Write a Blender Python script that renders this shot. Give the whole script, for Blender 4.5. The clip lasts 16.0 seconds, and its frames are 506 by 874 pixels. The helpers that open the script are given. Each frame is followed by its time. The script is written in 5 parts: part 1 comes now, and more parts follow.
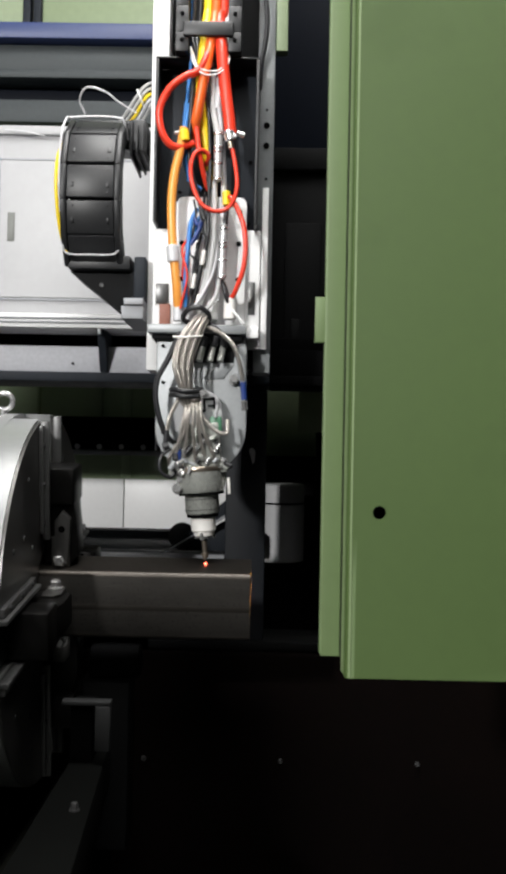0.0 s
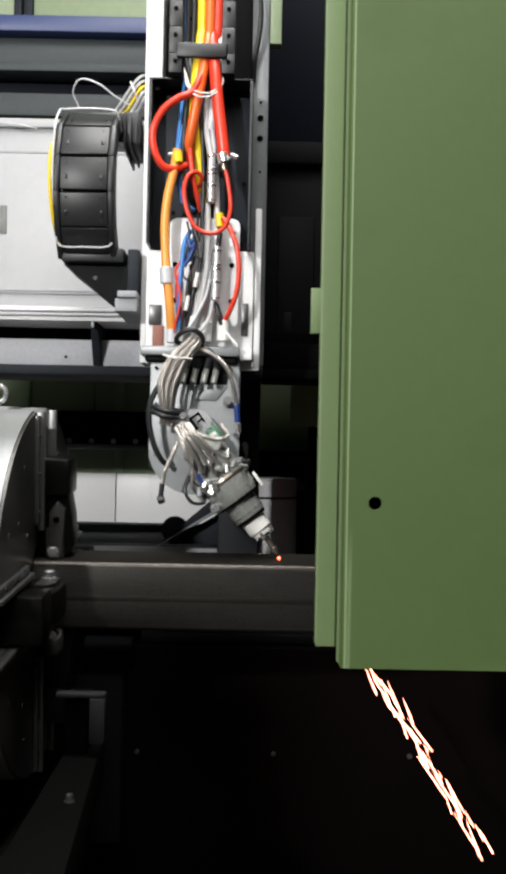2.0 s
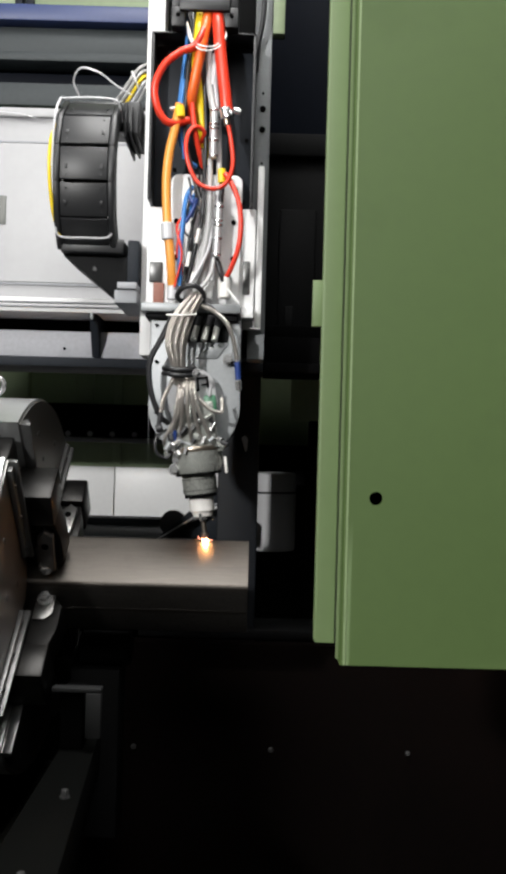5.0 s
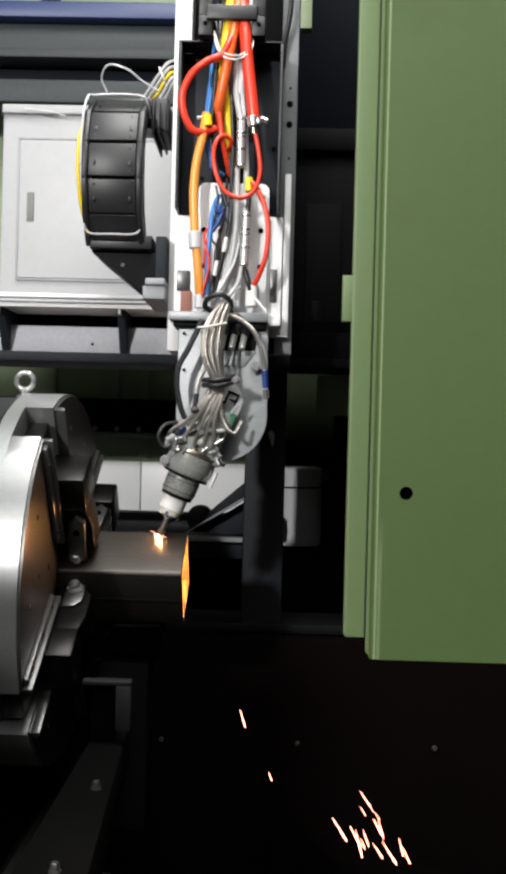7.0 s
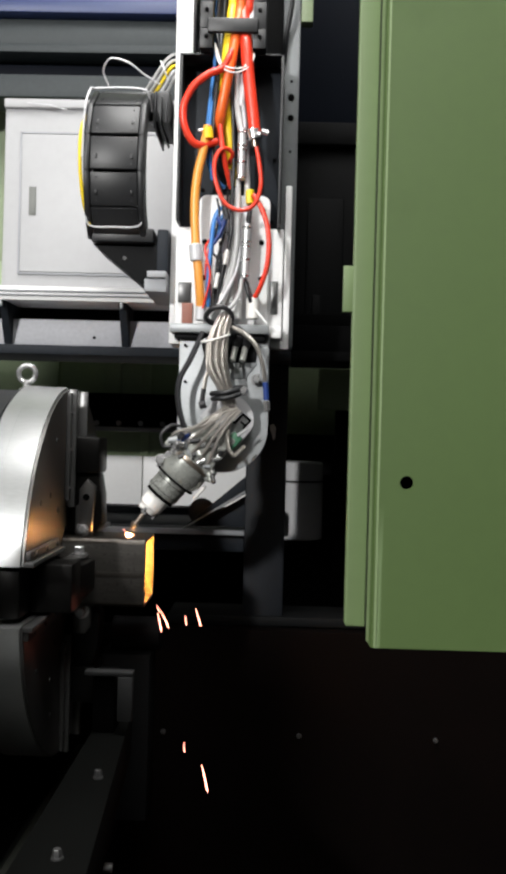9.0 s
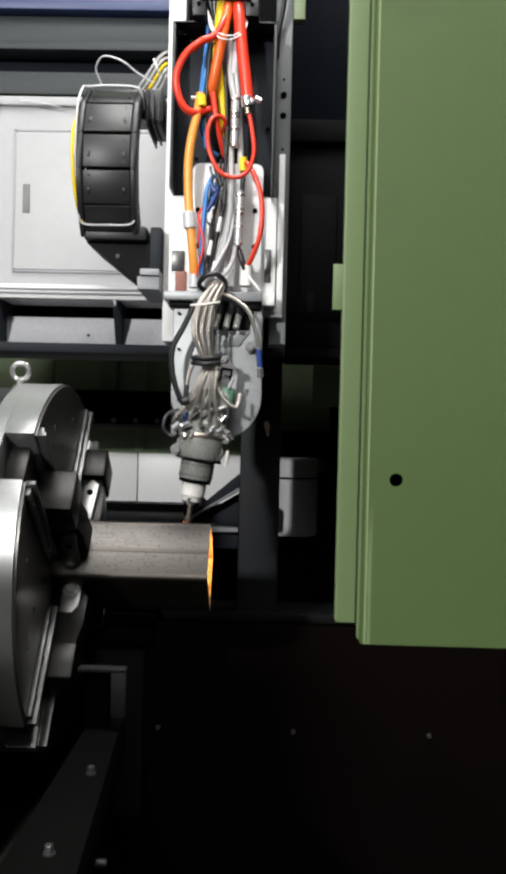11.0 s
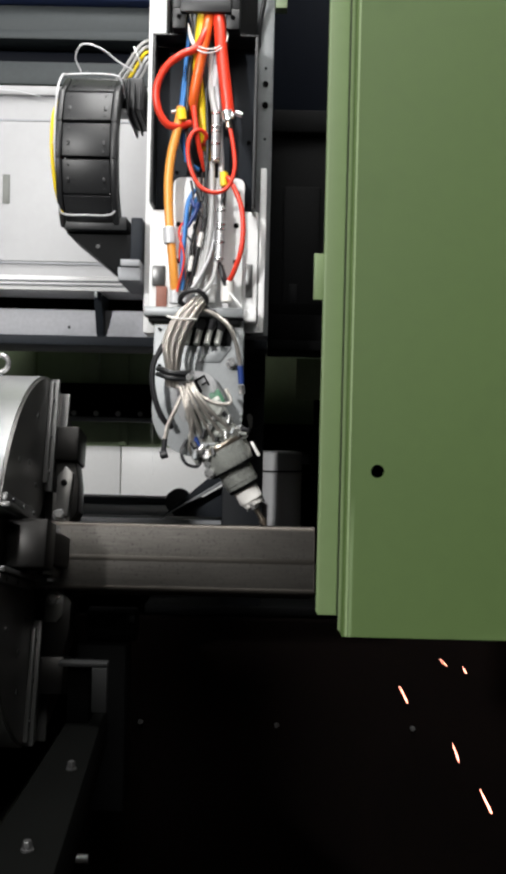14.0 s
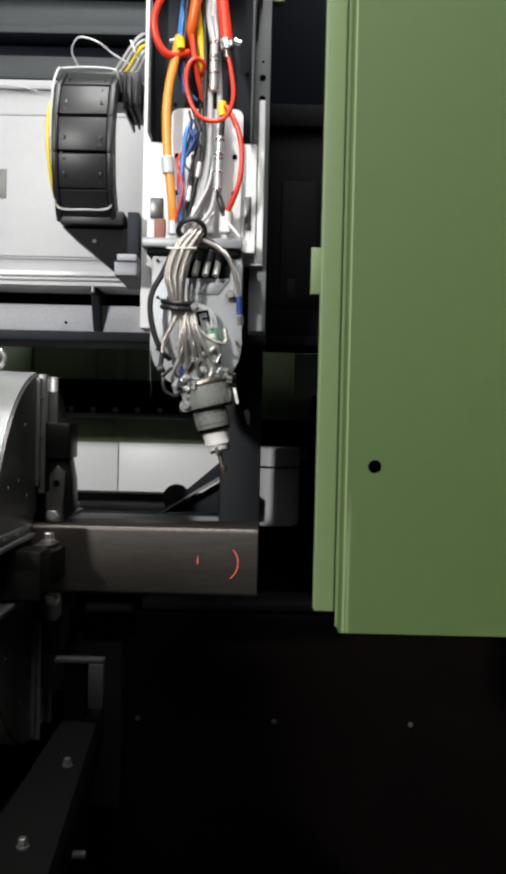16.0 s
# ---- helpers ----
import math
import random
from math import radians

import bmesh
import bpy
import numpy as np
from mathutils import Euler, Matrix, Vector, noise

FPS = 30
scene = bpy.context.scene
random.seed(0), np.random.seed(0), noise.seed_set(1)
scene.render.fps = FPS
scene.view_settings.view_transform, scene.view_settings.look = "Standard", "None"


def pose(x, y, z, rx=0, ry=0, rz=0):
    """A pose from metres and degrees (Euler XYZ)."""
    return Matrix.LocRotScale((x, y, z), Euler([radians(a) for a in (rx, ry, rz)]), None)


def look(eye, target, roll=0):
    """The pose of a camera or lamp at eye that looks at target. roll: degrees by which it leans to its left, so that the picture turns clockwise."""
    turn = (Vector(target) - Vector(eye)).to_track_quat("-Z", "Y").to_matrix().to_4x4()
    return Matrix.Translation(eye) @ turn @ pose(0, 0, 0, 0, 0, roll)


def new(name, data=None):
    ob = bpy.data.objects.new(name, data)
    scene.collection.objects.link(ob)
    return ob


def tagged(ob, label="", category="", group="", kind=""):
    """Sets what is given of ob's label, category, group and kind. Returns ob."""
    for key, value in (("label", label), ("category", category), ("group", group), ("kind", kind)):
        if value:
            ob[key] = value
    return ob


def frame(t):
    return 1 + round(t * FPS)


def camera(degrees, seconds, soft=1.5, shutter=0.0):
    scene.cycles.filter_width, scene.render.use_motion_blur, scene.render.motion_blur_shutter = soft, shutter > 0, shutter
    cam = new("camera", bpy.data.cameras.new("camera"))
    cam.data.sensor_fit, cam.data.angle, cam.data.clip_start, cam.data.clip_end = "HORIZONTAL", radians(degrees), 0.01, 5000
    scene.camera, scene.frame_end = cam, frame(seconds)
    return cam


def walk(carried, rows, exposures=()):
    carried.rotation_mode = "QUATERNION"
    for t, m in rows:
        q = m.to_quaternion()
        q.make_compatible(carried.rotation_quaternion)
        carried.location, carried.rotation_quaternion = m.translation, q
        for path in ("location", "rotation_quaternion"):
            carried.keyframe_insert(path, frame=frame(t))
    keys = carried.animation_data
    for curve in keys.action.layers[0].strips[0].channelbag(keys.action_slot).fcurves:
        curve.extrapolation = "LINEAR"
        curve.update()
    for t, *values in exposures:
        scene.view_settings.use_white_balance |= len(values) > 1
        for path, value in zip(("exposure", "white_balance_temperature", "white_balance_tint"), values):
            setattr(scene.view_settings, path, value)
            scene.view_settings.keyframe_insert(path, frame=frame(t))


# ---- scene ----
cam = camera(30.7, 16.0, soft=3.9)

PATH = [
    (0, (0.017, -1.258, 1.144), (0.001, 0.742, 1.17), 1.1),
    (0.5, (0.018, -1.255, 1.142), (0.001, 0.745, 1.167), 1.1),
    (1, (0.017, -1.257, 1.139), (0.007, 0.742, 1.163), 1.1),
    (1.5, (0.013, -1.256, 1.138), (0.012, 0.744, 1.16), 1.1),
    (2, (0.011, -1.259, 1.138), (0.018, 0.741, 1.158), 1.1),
    (2.5, (0.013, -1.255, 1.136), (0.025, 0.745, 1.156), 1.3),
    (3, (0.011, -1.253, 1.136), (0.026, 0.747, 1.153), 1.4),
    (3.5, (0.012, -1.251, 1.135), (0.026, 0.749, 1.151), 1.5),
    (6, (0.008, -1.248, 1.138), (0.003, 0.752, 1.139), 1.6),
    (6.5, (0.006, -1.25, 1.137), (-0.019, 0.75, 1.135), 1.5),
    (7, (0.003, -1.252, 1.137), (-0.036, 0.748, 1.133), 1.5),
    (7.5, (0.002, -1.255, 1.139), (-0.044, 0.745, 1.13), 1.6),
    (8, (0.004, -1.254, 1.133), (-0.044, 0.746, 1.126), 1.5),
    (8.5, (0.002, -1.254, 1.128), (-0.041, 0.745, 1.123), 1.5),
    (9, (0.004, -1.256, 1.129), (-0.039, 0.744, 1.121), 1.5),
    (11.5, (0.012, -1.26, 1.131), (-0.024, 0.74, 1.112), 1.3),
    (12, (0.012, -1.258, 1.13), (-0.016, 0.741, 1.109), 1.2),
    (12.5, (0.01, -1.253, 1.128), (-0.01, 0.747, 1.107), 1.3),
    (13, (0.014, -1.251, 1.127), (-0.002, 0.749, 1.104), 1.4),
    (13.5, (0.016, -1.252, 1.127), (0.003, 0.747, 1.102), 1.3),
    (14, (0.017, -1.251, 1.128), (0.008, 0.749, 1.1), 1.3),
    (14.5, (0.019, -1.248, 1.128), (0.011, 0.751, 1.098), 1.2),
    (15, (0.019, -1.248, 1.127), (0.014, 0.752, 1.096), 1.2),
    (15.5, (0.02, -1.245, 1.123), (0.014, 0.755, 1.096), 1.4),
    (16, (0.019, -1.246, 1.127), (0.013, 0.754, 1.091), 1.3),
]
walk(cam, [(t, look(eye, target, roll)) for t, eye, target, roll in PATH])

# ---- light ----
world = bpy.data.worlds.new("hall_air")
world.use_nodes = True
world.node_tree.nodes["Background"].inputs[0].default_value = (0.75, 0.85, 1.0, 1)
world.node_tree.nodes["Background"].inputs[1].default_value = 0.055
scene.world = world


def area_lamp(name, eye, target, size, watts, colour):
    data = bpy.data.lights.new(name, "AREA")
    data.shape, data.size, data.energy, data.color = "SQUARE", size, watts, colour
    ob = new(name, data)
    ob.matrix_world = look(eye, target)
    return ob


area_lamp("key_lamp", (-1.75, -3.8, 2.46), (-0.1, 0.1, 1.2), 0.2, 158, (1.0, 0.99, 0.97))
area_lamp("work_lamp_light", (-0.1, -0.46, 2.75), (-0.1, -0.05, 1.2), 0.8, 52, (1.0, 0.99, 0.97))
area_lamp("hall_lamp", (0.25, -3.6, 4.2), (0.1, 0, 1.0), 1.6, 58, (1.0, 0.98, 0.94))


# ---- materials ----
def mat(name, base, rough=0.5, metal=0.0, vary=0.12, scale=30.0, bump=0.05, stretch=(1, 1, 1), second=None, spots=0.0, spot_scale=60.0, spec=None):
    """A surface with fine grain, larger stains and slight relief."""
    m = bpy.data.materials.new(name)
    m.use_nodes = True
    n, l = m.node_tree.nodes, m.node_tree.links
    p = n["Principled BSDF"]
    p.inputs["Metallic"].default_value = metal
    tc = n.new("ShaderNodeTexCoord")
    mp = n.new("ShaderNodeMapping")
    mp.inputs["Scale"].default_value = stretch
    l.new(tc.outputs["Object"], mp.inputs["Vector"])
    big = n.new("ShaderNodeTexNoise")
    big.inputs["Scale"].default_value = scale * 0.25
    big.inputs["Detail"].default_value = 6
    fine = n.new("ShaderNodeTexNoise")
    fine.inputs["Scale"].default_value = scale * 8
    fine.inputs["Detail"].default_value = 4
    for k in (big, fine):
        l.new(mp.outputs[0], k.inputs["Vector"])
    mix = n.new("ShaderNodeMix")
    mix.data_type = "RGBA"
    dark = [c * (1 - vary) for c in base] if second is None else second
    lite = [min(1, c * (1 + vary)) for c in base]
    mix.inputs[6].default_value = (*dark, 1)
    mix.inputs[7].default_value = (*lite, 1)
    add = n.new("ShaderNodeMath")
    add.operation = "MULTIPLY_ADD"
    l.new(fine.outputs[0], add.inputs[0])
    add.inputs[1].default_value = 0.35
    mul = n.new("ShaderNodeMath")
    mul.operation = "MULTIPLY"
    l.new(big.outputs[0], mul.inputs[0])
    mul.inputs[1].default_value = 0.65
    l.new(mul.outputs[0], add.inputs[2])
    ramp = n.new("ShaderNodeMapRange")
    ramp.inputs[1].default_value, ramp.inputs[2].default_value = 0.32, 0.68
    l.new(add.outputs[0], ramp.inputs[0])
    l.new(ramp.outputs[0], mix.inputs[0])
    colour = mix.outputs[2]
    if spots > 0:
        sp = n.new("ShaderNodeTexNoise")
        sp.inputs["Scale"].default_value = spot_scale
        sp.inputs["Detail"].default_value = 5
        l.new(tc.outputs["Object"], sp.inputs["Vector"])
        mr = n.new("ShaderNodeMapRange")
        mr.inputs[1].default_value, mr.inputs[2].default_value, mr.inputs[4].default_value = 0.58, 0.66, spots
        l.new(sp.outputs[0], mr.inputs[0])
        mx = n.new("ShaderNodeMix")
        mx.data_type = "RGBA"
        mx.inputs[7].default_value = (*[c * 0.35 for c in base], 1)
        l.new(colour, mx.inputs[6])
        l.new(mr.outputs[0], mx.inputs[0])
        colour = mx.outputs[2]
        rough_add = mr.outputs[0]
    l.new(colour, p.inputs["Base Color"])
    rr = n.new("ShaderNodeMapRange")
    rr.inputs[3].default_value, rr.inputs[4].default_value = max(0.05, rough - 0.1), min(1, rough + 0.1)
    l.new(add.outputs[0], rr.inputs[0])
    if spots > 0:
        ra = n.new("ShaderNodeMath")
        ra.operation = "MULTIPLY_ADD"
        ra.inputs[1].default_value = 0.45
        l.new(rough_add, ra.inputs[0])
        l.new(rr.outputs[0], ra.inputs[2])
        l.new(ra.outputs[0], p.inputs["Roughness"])
    else:
        l.new(rr.outputs[0], p.inputs["Roughness"])
    if bump:
        b = n.new("ShaderNodeBump")
        b.inputs["Strength"].default_value = bump
        b.inputs["Distance"].default_value = 0.002
        l.new(add.outputs[0], b.inputs["Height"])
        l.new(b.outputs[0], p.inputs["Normal"])
    p.inputs["Specular IOR Level"].default_value = spec if spec is not None else 0.5
    return m


def glow(name, colour, strength):
    m = bpy.data.materials.new(name)
    m.use_nodes = True
    p = m.node_tree.nodes["Principled BSDF"]
    p.inputs["Base Color"].default_value = (0.02, 0.015, 0.012, 1)
    p.inputs["Emission Color"].default_value = (*colour, 1)
    p.inputs["Emission Strength"].default_value = strength
    return m


def braid(name, base):
    """Woven metal sleeve of a hose: fine crossing ribs."""
    m = mat(name, base, 0.36, 0.8, 0.25, 60, 0.1)
    n, l = m.node_tree.nodes, m.node_tree.links
    tc = n.new("ShaderNodeTexCoord")
    wave = n.new("ShaderNodeTexWave")
    wave.inputs["Scale"].default_value = 420
    wave.inputs["Distortion"].default_value = 3
    l.new(tc.outputs["Object"], wave.inputs["Vector"])
    b = n.new("ShaderNodeBump")
    b.inputs["Strength"].default_value = 0.35
    b.inputs["Distance"].default_value = 0.002
    l.new(wave.outputs[1], b.inputs["Height"])
    l.new(b.outputs[0], n["Principled BSDF"].inputs["Normal"])
    return m


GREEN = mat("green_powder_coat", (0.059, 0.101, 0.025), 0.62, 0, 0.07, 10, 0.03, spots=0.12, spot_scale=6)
GREEN_LIGHTER = mat("lighter_green", (0.132, 0.190, 0.080), 0.58, 0, 0.06, 10, 0.03)
GREEN_LIT_EDGE = mat("lit_green_edge", (0.20, 0.27, 0.13), 0.55, 0, 0.06, 10, 0.03)
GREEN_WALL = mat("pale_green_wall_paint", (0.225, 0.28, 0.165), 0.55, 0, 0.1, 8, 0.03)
SHEET = mat("brightened_green_sheet", (0.32, 0.40, 0.25), 0.5, 0, 0.1, 8, 0.03)
PULL = mat("grey_recess_paint", (0.12, 0.125, 0.115), 0.5, 0, 0.1, 20, 0.02)
WHITE = mat("white_enamel", (0.80, 0.80, 0.80), 0.42, 0, 0.04, 14, 0.02)
PALE = mat("pale_blue_grey_paint", (0.46, 0.465, 0.50), 0.48, 0, 0.14, 22, 0.03, spots=0.2, spot_scale=14)
CABINET = mat("light_grey_cabinet_paint", (0.36, 0.36, 0.37), 0.5, 0, 0.05, 9, 0.02)
GREY = mat("grey_cast_paint", (0.25, 0.262, 0.27), 0.42, 0.2, 0.12, 25, 0.06)
MID = mat("mid_grey_paint", (0.27, 0.278, 0.295), 0.5, 0, 0.12, 18, 0.04)
DARK = mat("dark_blue_grey_paint", (0.013, 0.016, 0.021), 0.6, 0, 0.25, 14, 0.04, spec=0.2)
WEB = mat("grey_beam_paint", (0.036, 0.043, 0.046), 0.55, 0, 0.15, 14, 0.04, spec=0.3)
ARMGREY = mat("near_black_slideway", (0.0012, 0.0014, 0.0012), 0.75, 0.0, 0.5, 18, 0.1, spec=0.06)
BEDGREY = mat("worn_bed_steel", (0.022, 0.024, 0.020), 0.5, 0.2, 0.4, 18, 0.1, spec=0.3)
POST = mat("dark_post_paint", (0.0085, 0.010, 0.013), 0.6, 0, 0.25, 14, 0.04, spec=0.2)
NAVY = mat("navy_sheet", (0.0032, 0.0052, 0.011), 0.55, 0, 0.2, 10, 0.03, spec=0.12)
BLUE = mat("blue_rail_paint", (0.020, 0.037, 0.125), 0.45, 0, 0.12, 16, 0.03)
BLACK = mat("black_plastic", (0.014, 0.0145, 0.016), 0.44, 0, 0.3, 40, 0.05, spec=0.42)
# Pit shade goes into these near-black colours; the red answers the spark glow.
PIT = mat("near_black", (0.0013, 0.0013, 0.0014), 0.9, 0, 0.4, 18, 0.1, spec=0.04)
BACKPIT = mat("reddish_shade_black", (0.0026, 0.0016, 0.0014), 0.9, 0, 0.5, 12, 0.1, spec=0.04)
# Serves dark parts and parts whose shade is put into the colour.
BLACK_GREY = mat("near_black_grey", (0.0048, 0.0051, 0.0056), 0.65, 0.0, 0.4, 18, 0.1, spec=0.13)
STEEL = mat("turned_bright_steel", (0.44, 0.45, 0.45), 0.32, 0.75, 0.10, 12, 0.03, (1, 6, 6))
JAW = mat("oily_jaw_steel", (0.014, 0.0135, 0.013), 0.36, 0.85, 0.3, 30, 0.05)
PLATE = mat("ground_dark_steel", (0.15, 0.147, 0.143), 0.34, 0.9, 0.18, 16, 0.04, (1, 5, 1))
EDGE = mat("ground_edge_steel", (0.10, 0.10, 0.10), 0.35, 0.6, 0.15, 25, 0.02)
ALU = mat("brushed_aluminium", (0.5, 0.5, 0.51), 0.36, 0.4, 0.1, 30, 0.04, (1, 1, 8))
BODY = mat("smoked_nickel_housing", (0.35, 0.36, 0.335), 0.27, 0.45, 0.14, 16, 0.02, spots=0.14, spot_scale=26)
CHROME = mat("bright_fitting_steel", (0.72, 0.72, 0.72), 0.22, 0.85, 0.08, 30, 0.02)
CERAMIC = mat("white_ceramic", (0.75, 0.73, 0.70), 0.4, 0, 0.1, 30, 0.03)
BRASS = mat("smoked_brass", (0.34, 0.29, 0.24), 0.3, 0.9, 0.2, 30, 0.04)
SCALE = mat("mill_scale_steel", (0.062, 0.055, 0.048), 0.42, 0.85, 0.35, 14, 0.05, (0.25, 4, 4), spots=0.1, spot_scale=120, spec=0.8)
BORE = mat("lightened_inner_wall", (0.16, 0.11, 0.07), 0.7, 0.0, 0.3, 20, 0.1)
MIDDARK = mat("dull_grey_angle", (0.012, 0.0125, 0.013), 0.6, 0, 0.2, 18, 0.05)
RED = mat("red_hose", (0.72, 0.045, 0.02), 0.32, 0, 0.08, 30, 0.02)
FLAME = mat("red_orange_hose", (0.78, 0.13, 0.02), 0.34, 0, 0.08, 30, 0.02)
ORANGE = mat("orange_hose", (0.80, 0.33, 0.06), 0.35, 0, 0.08, 30, 0.02)
YELLOW = mat("yellow_hose", (0.82, 0.60, 0.02), 0.35, 0, 0.08, 30, 0.02)
HOSE_BLUE = mat("blue_hose", (0.045, 0.19, 0.50), 0.35, 0, 0.08, 30, 0.02)
CAP_BLUE = mat("dark_blue_cap", (0.018, 0.045, 0.19), 0.4, 0, 0.1, 30, 0.02)
CLEAR = mat("pale_grey_hose", (0.55, 0.55, 0.57), 0.3, 0, 0.1, 30, 0.02)
CABLE = mat("black_cable", (0.016, 0.016, 0.018), 0.4, 0, 0.3, 40, 0.03)
WIRE = mat("grey_cable", (0.42, 0.42, 0.42), 0.45, 0, 0.1, 40, 0.02)
BRAID = braid("braided_steel_sleeve", (0.47, 0.44, 0.405))
PCB = mat("green_circuit_board", (0.05, 0.16, 0.09), 0.45, 0, 0.2, 60, 0.03)
RUST = mat("red_oxide_patch", (0.26, 0.10, 0.07), 0.6, 0, 0.2, 30, 0.03)
GROOVE_GREEN = mat("dark_groove_green", (0.03, 0.045, 0.018), 0.7, 0, 0.1, 20, 0.02)
CONCRETE = mat("hall_concrete", (0.09, 0.09, 0.088), 0.8, 0, 0.15, 4, 0.1)
HALL = mat("hall_wall_paint", (0.12, 0.125, 0.12), 0.8, 0, 0.08, 2, 0.03)
MELT = glow("melt_glow", (1.0, 0.13, 0.07), 9)
JET = glow("jet_glow", (1.0, 0.48, 0.12), 520)
FLARE = glow("flare_glow", (1.0, 0.42, 0.14), 1000)
EMBER = glow("ember_glow", (1.0, 0.14, 0.09), 1.1)
HOT = glow("spark_glow", (1.0, 0.30, 0.20), 11)
LAMP_GLOW = glow("lamp_diffuser", (1.0, 0.98, 0.94), 3)


# ---- mesh helpers ----
ORIGIN = {}


def thing(name, base, label, category, group="", kind=""):
    ob = new(name)
    ob.location = base
    ob.empty_display_size = 0.02
    ORIGIN[ob] = Vector(base)
    return tagged(ob, label, category, group, kind)


def part(name, bm, material, parent=None, label="", origin=None, smooth=True):
    """One mesh, drawn in world metres at rest, under a thing or a part."""
    at = Vector(origin) if origin is not None else (ORIGIN[parent] if parent else Vector((0, 0, 0)))
    bmesh.ops.recalc_face_normals(bm, faces=bm.faces)
    for v in bm.verts:
        v.co -= at
    me = bpy.data.meshes.new(name)
    bm.to_mesh(me)
    bm.free()
    me.materials.append(material)
    if smooth:
        me.shade_smooth()
        me.set_sharp_from_angle(angle=radians(32))
    ob = new(name, me)
    ORIGIN[ob] = at
    if parent:
        ob.parent = parent
        ob.location = at - ORIGIN[parent]
    else:
        ob.location = at
    return tagged(ob, label)


def structure(name, bm, material, label, category, kind="structure"):
    ob = part(name, bm, material)
    return tagged(ob, label, category, "", kind)


def repeat(ob, offsets):
    """More pieces on the same mesh under the same parent."""
    for d in offsets:
        c = new(ob.name.split(".")[0], ob.data)
        c.parent = ob.parent
        c.location = ob.location + Vector(d)
        c.rotation_euler = ob.rotation_euler
        ORIGIN[c] = ORIGIN[ob] + Vector(d)


def box(x0, x1, y0, y1, z0, z1, bevel=0.0015, bm=None, seg=2):
    b = bmesh.new()
    bmesh.ops.create_cube(b, size=1)
    for v in b.verts:
        v.co = Vector((x0 + (v.co.x + 0.5) * (x1 - x0), y0 + (v.co.y + 0.5) * (y1 - y0), z0 + (v.co.z + 0.5) * (z1 - z0)))
    if bevel:
        bmesh.ops.bevel(b, geom=b.edges[:], offset=min(bevel, 0.45 * min(abs(x1 - x0), abs(y1 - y0), abs(z1 - z0))), segments=seg, affect="EDGES", profile=0.5)
    return join(b, bm)


def join(b, bm):
    if bm is None:
        return b
    me = bpy.data.meshes.new("t")
    b.to_mesh(me)
    b.free()
    bm.from_mesh(me)
    bpy.data.meshes.remove(me)
    return bm


def turned(profile, centre, axis="z", seg=32, bm=None, closed=True):
    """A solid of revolution; profile of (along, radius)."""
    b = bmesh.new()
    rings = []
    for a, r in profile:
        ring = []
        for i in range(seg):
            w = 2 * math.pi * i / seg
            u, v = r * math.cos(w), r * math.sin(w)
            co = {"x": (a, u, v), "y": (u, a, v), "z": (u, v, a)}[axis]
            ring.append(b.verts.new(Vector(co) + Vector(centre)))
        rings.append(ring)
    for p, q in zip(rings, rings[1:]):
        for i in range(seg):
            b.faces.new((p[i], p[(i + 1) % seg], q[(i + 1) % seg], q[i]))
    if closed:
        b.faces.new(rings[0][::-1])
        b.faces.new(rings[-1])
    return join(b, bm)


def rod(a, b_, r, seg=12, bm=None, bevel=0.15):
    """A round bar with softened ends from a to b_."""
    a, b_ = Vector(a), Vector(b_)
    d = (b_ - a).length
    e = min(r * bevel, d * 0.3)
    b = turned([(0, r - e), (e, r), (d - e, r), (d, r - e)], (0, 0, 0), "z", seg)
    b.transform(Matrix.Translation(a) @ (b_ - a).to_track_quat("Z", "Y").to_matrix().to_4x4())
    return join(b, bm)


def prism(points, y0, y1, bevel=0.001, bm=None, axis="y"):
    """A plate of the given outline (two coordinates), thick along the axis."""
    b = bmesh.new()
    place = {"y": lambda p, y: (p[0], y, p[1]), "x": lambda p, y: (y, p[0], p[1]), "z": lambda p, y: (p[0], p[1], y)}[axis]
    lo = [b.verts.new(place(p, y0)) for p in points]
    hi = [b.verts.new(place(p, y1)) for p in points]
    f, g = b.faces.new(lo), b.faces.new(hi[::-1])
    k = len(points)
    for i in range(k):
        b.faces.new((lo[i], hi[i], hi[(i + 1) % k], lo[(i + 1) % k]))
    if bevel:
        bmesh.ops.bevel(b, geom=list({e for h in (f, g) for e in h.edges}), offset=bevel, segments=2, affect="EDGES", profile=0.5)
    return join(b, bm)


def spline(points, res=8, closed=False):
    pts = [Vector(p) for p in points]
    n = len(pts)
    out = []
    last = n if closed else n - 1
    for i in range(last):
        if closed:
            a, b, c, d = (pts[(i + k) % n] for k in (-1, 0, 1, 2))
        else:
            b, c = pts[i], pts[i + 1]
            a = pts[i - 1] if i else 2 * b - c
            d = pts[i + 2] if i + 2 < n else 2 * c - b
        for k in range(res):
            t = k / res
            out.append(0.5 * (2 * b + (c - a) * t + (2 * a - 5 * b + 4 * c - d) * t * t + (3 * b - a - 3 * c + d) * t ** 3))
    if not closed:
        out.append(pts[-1])
    return out


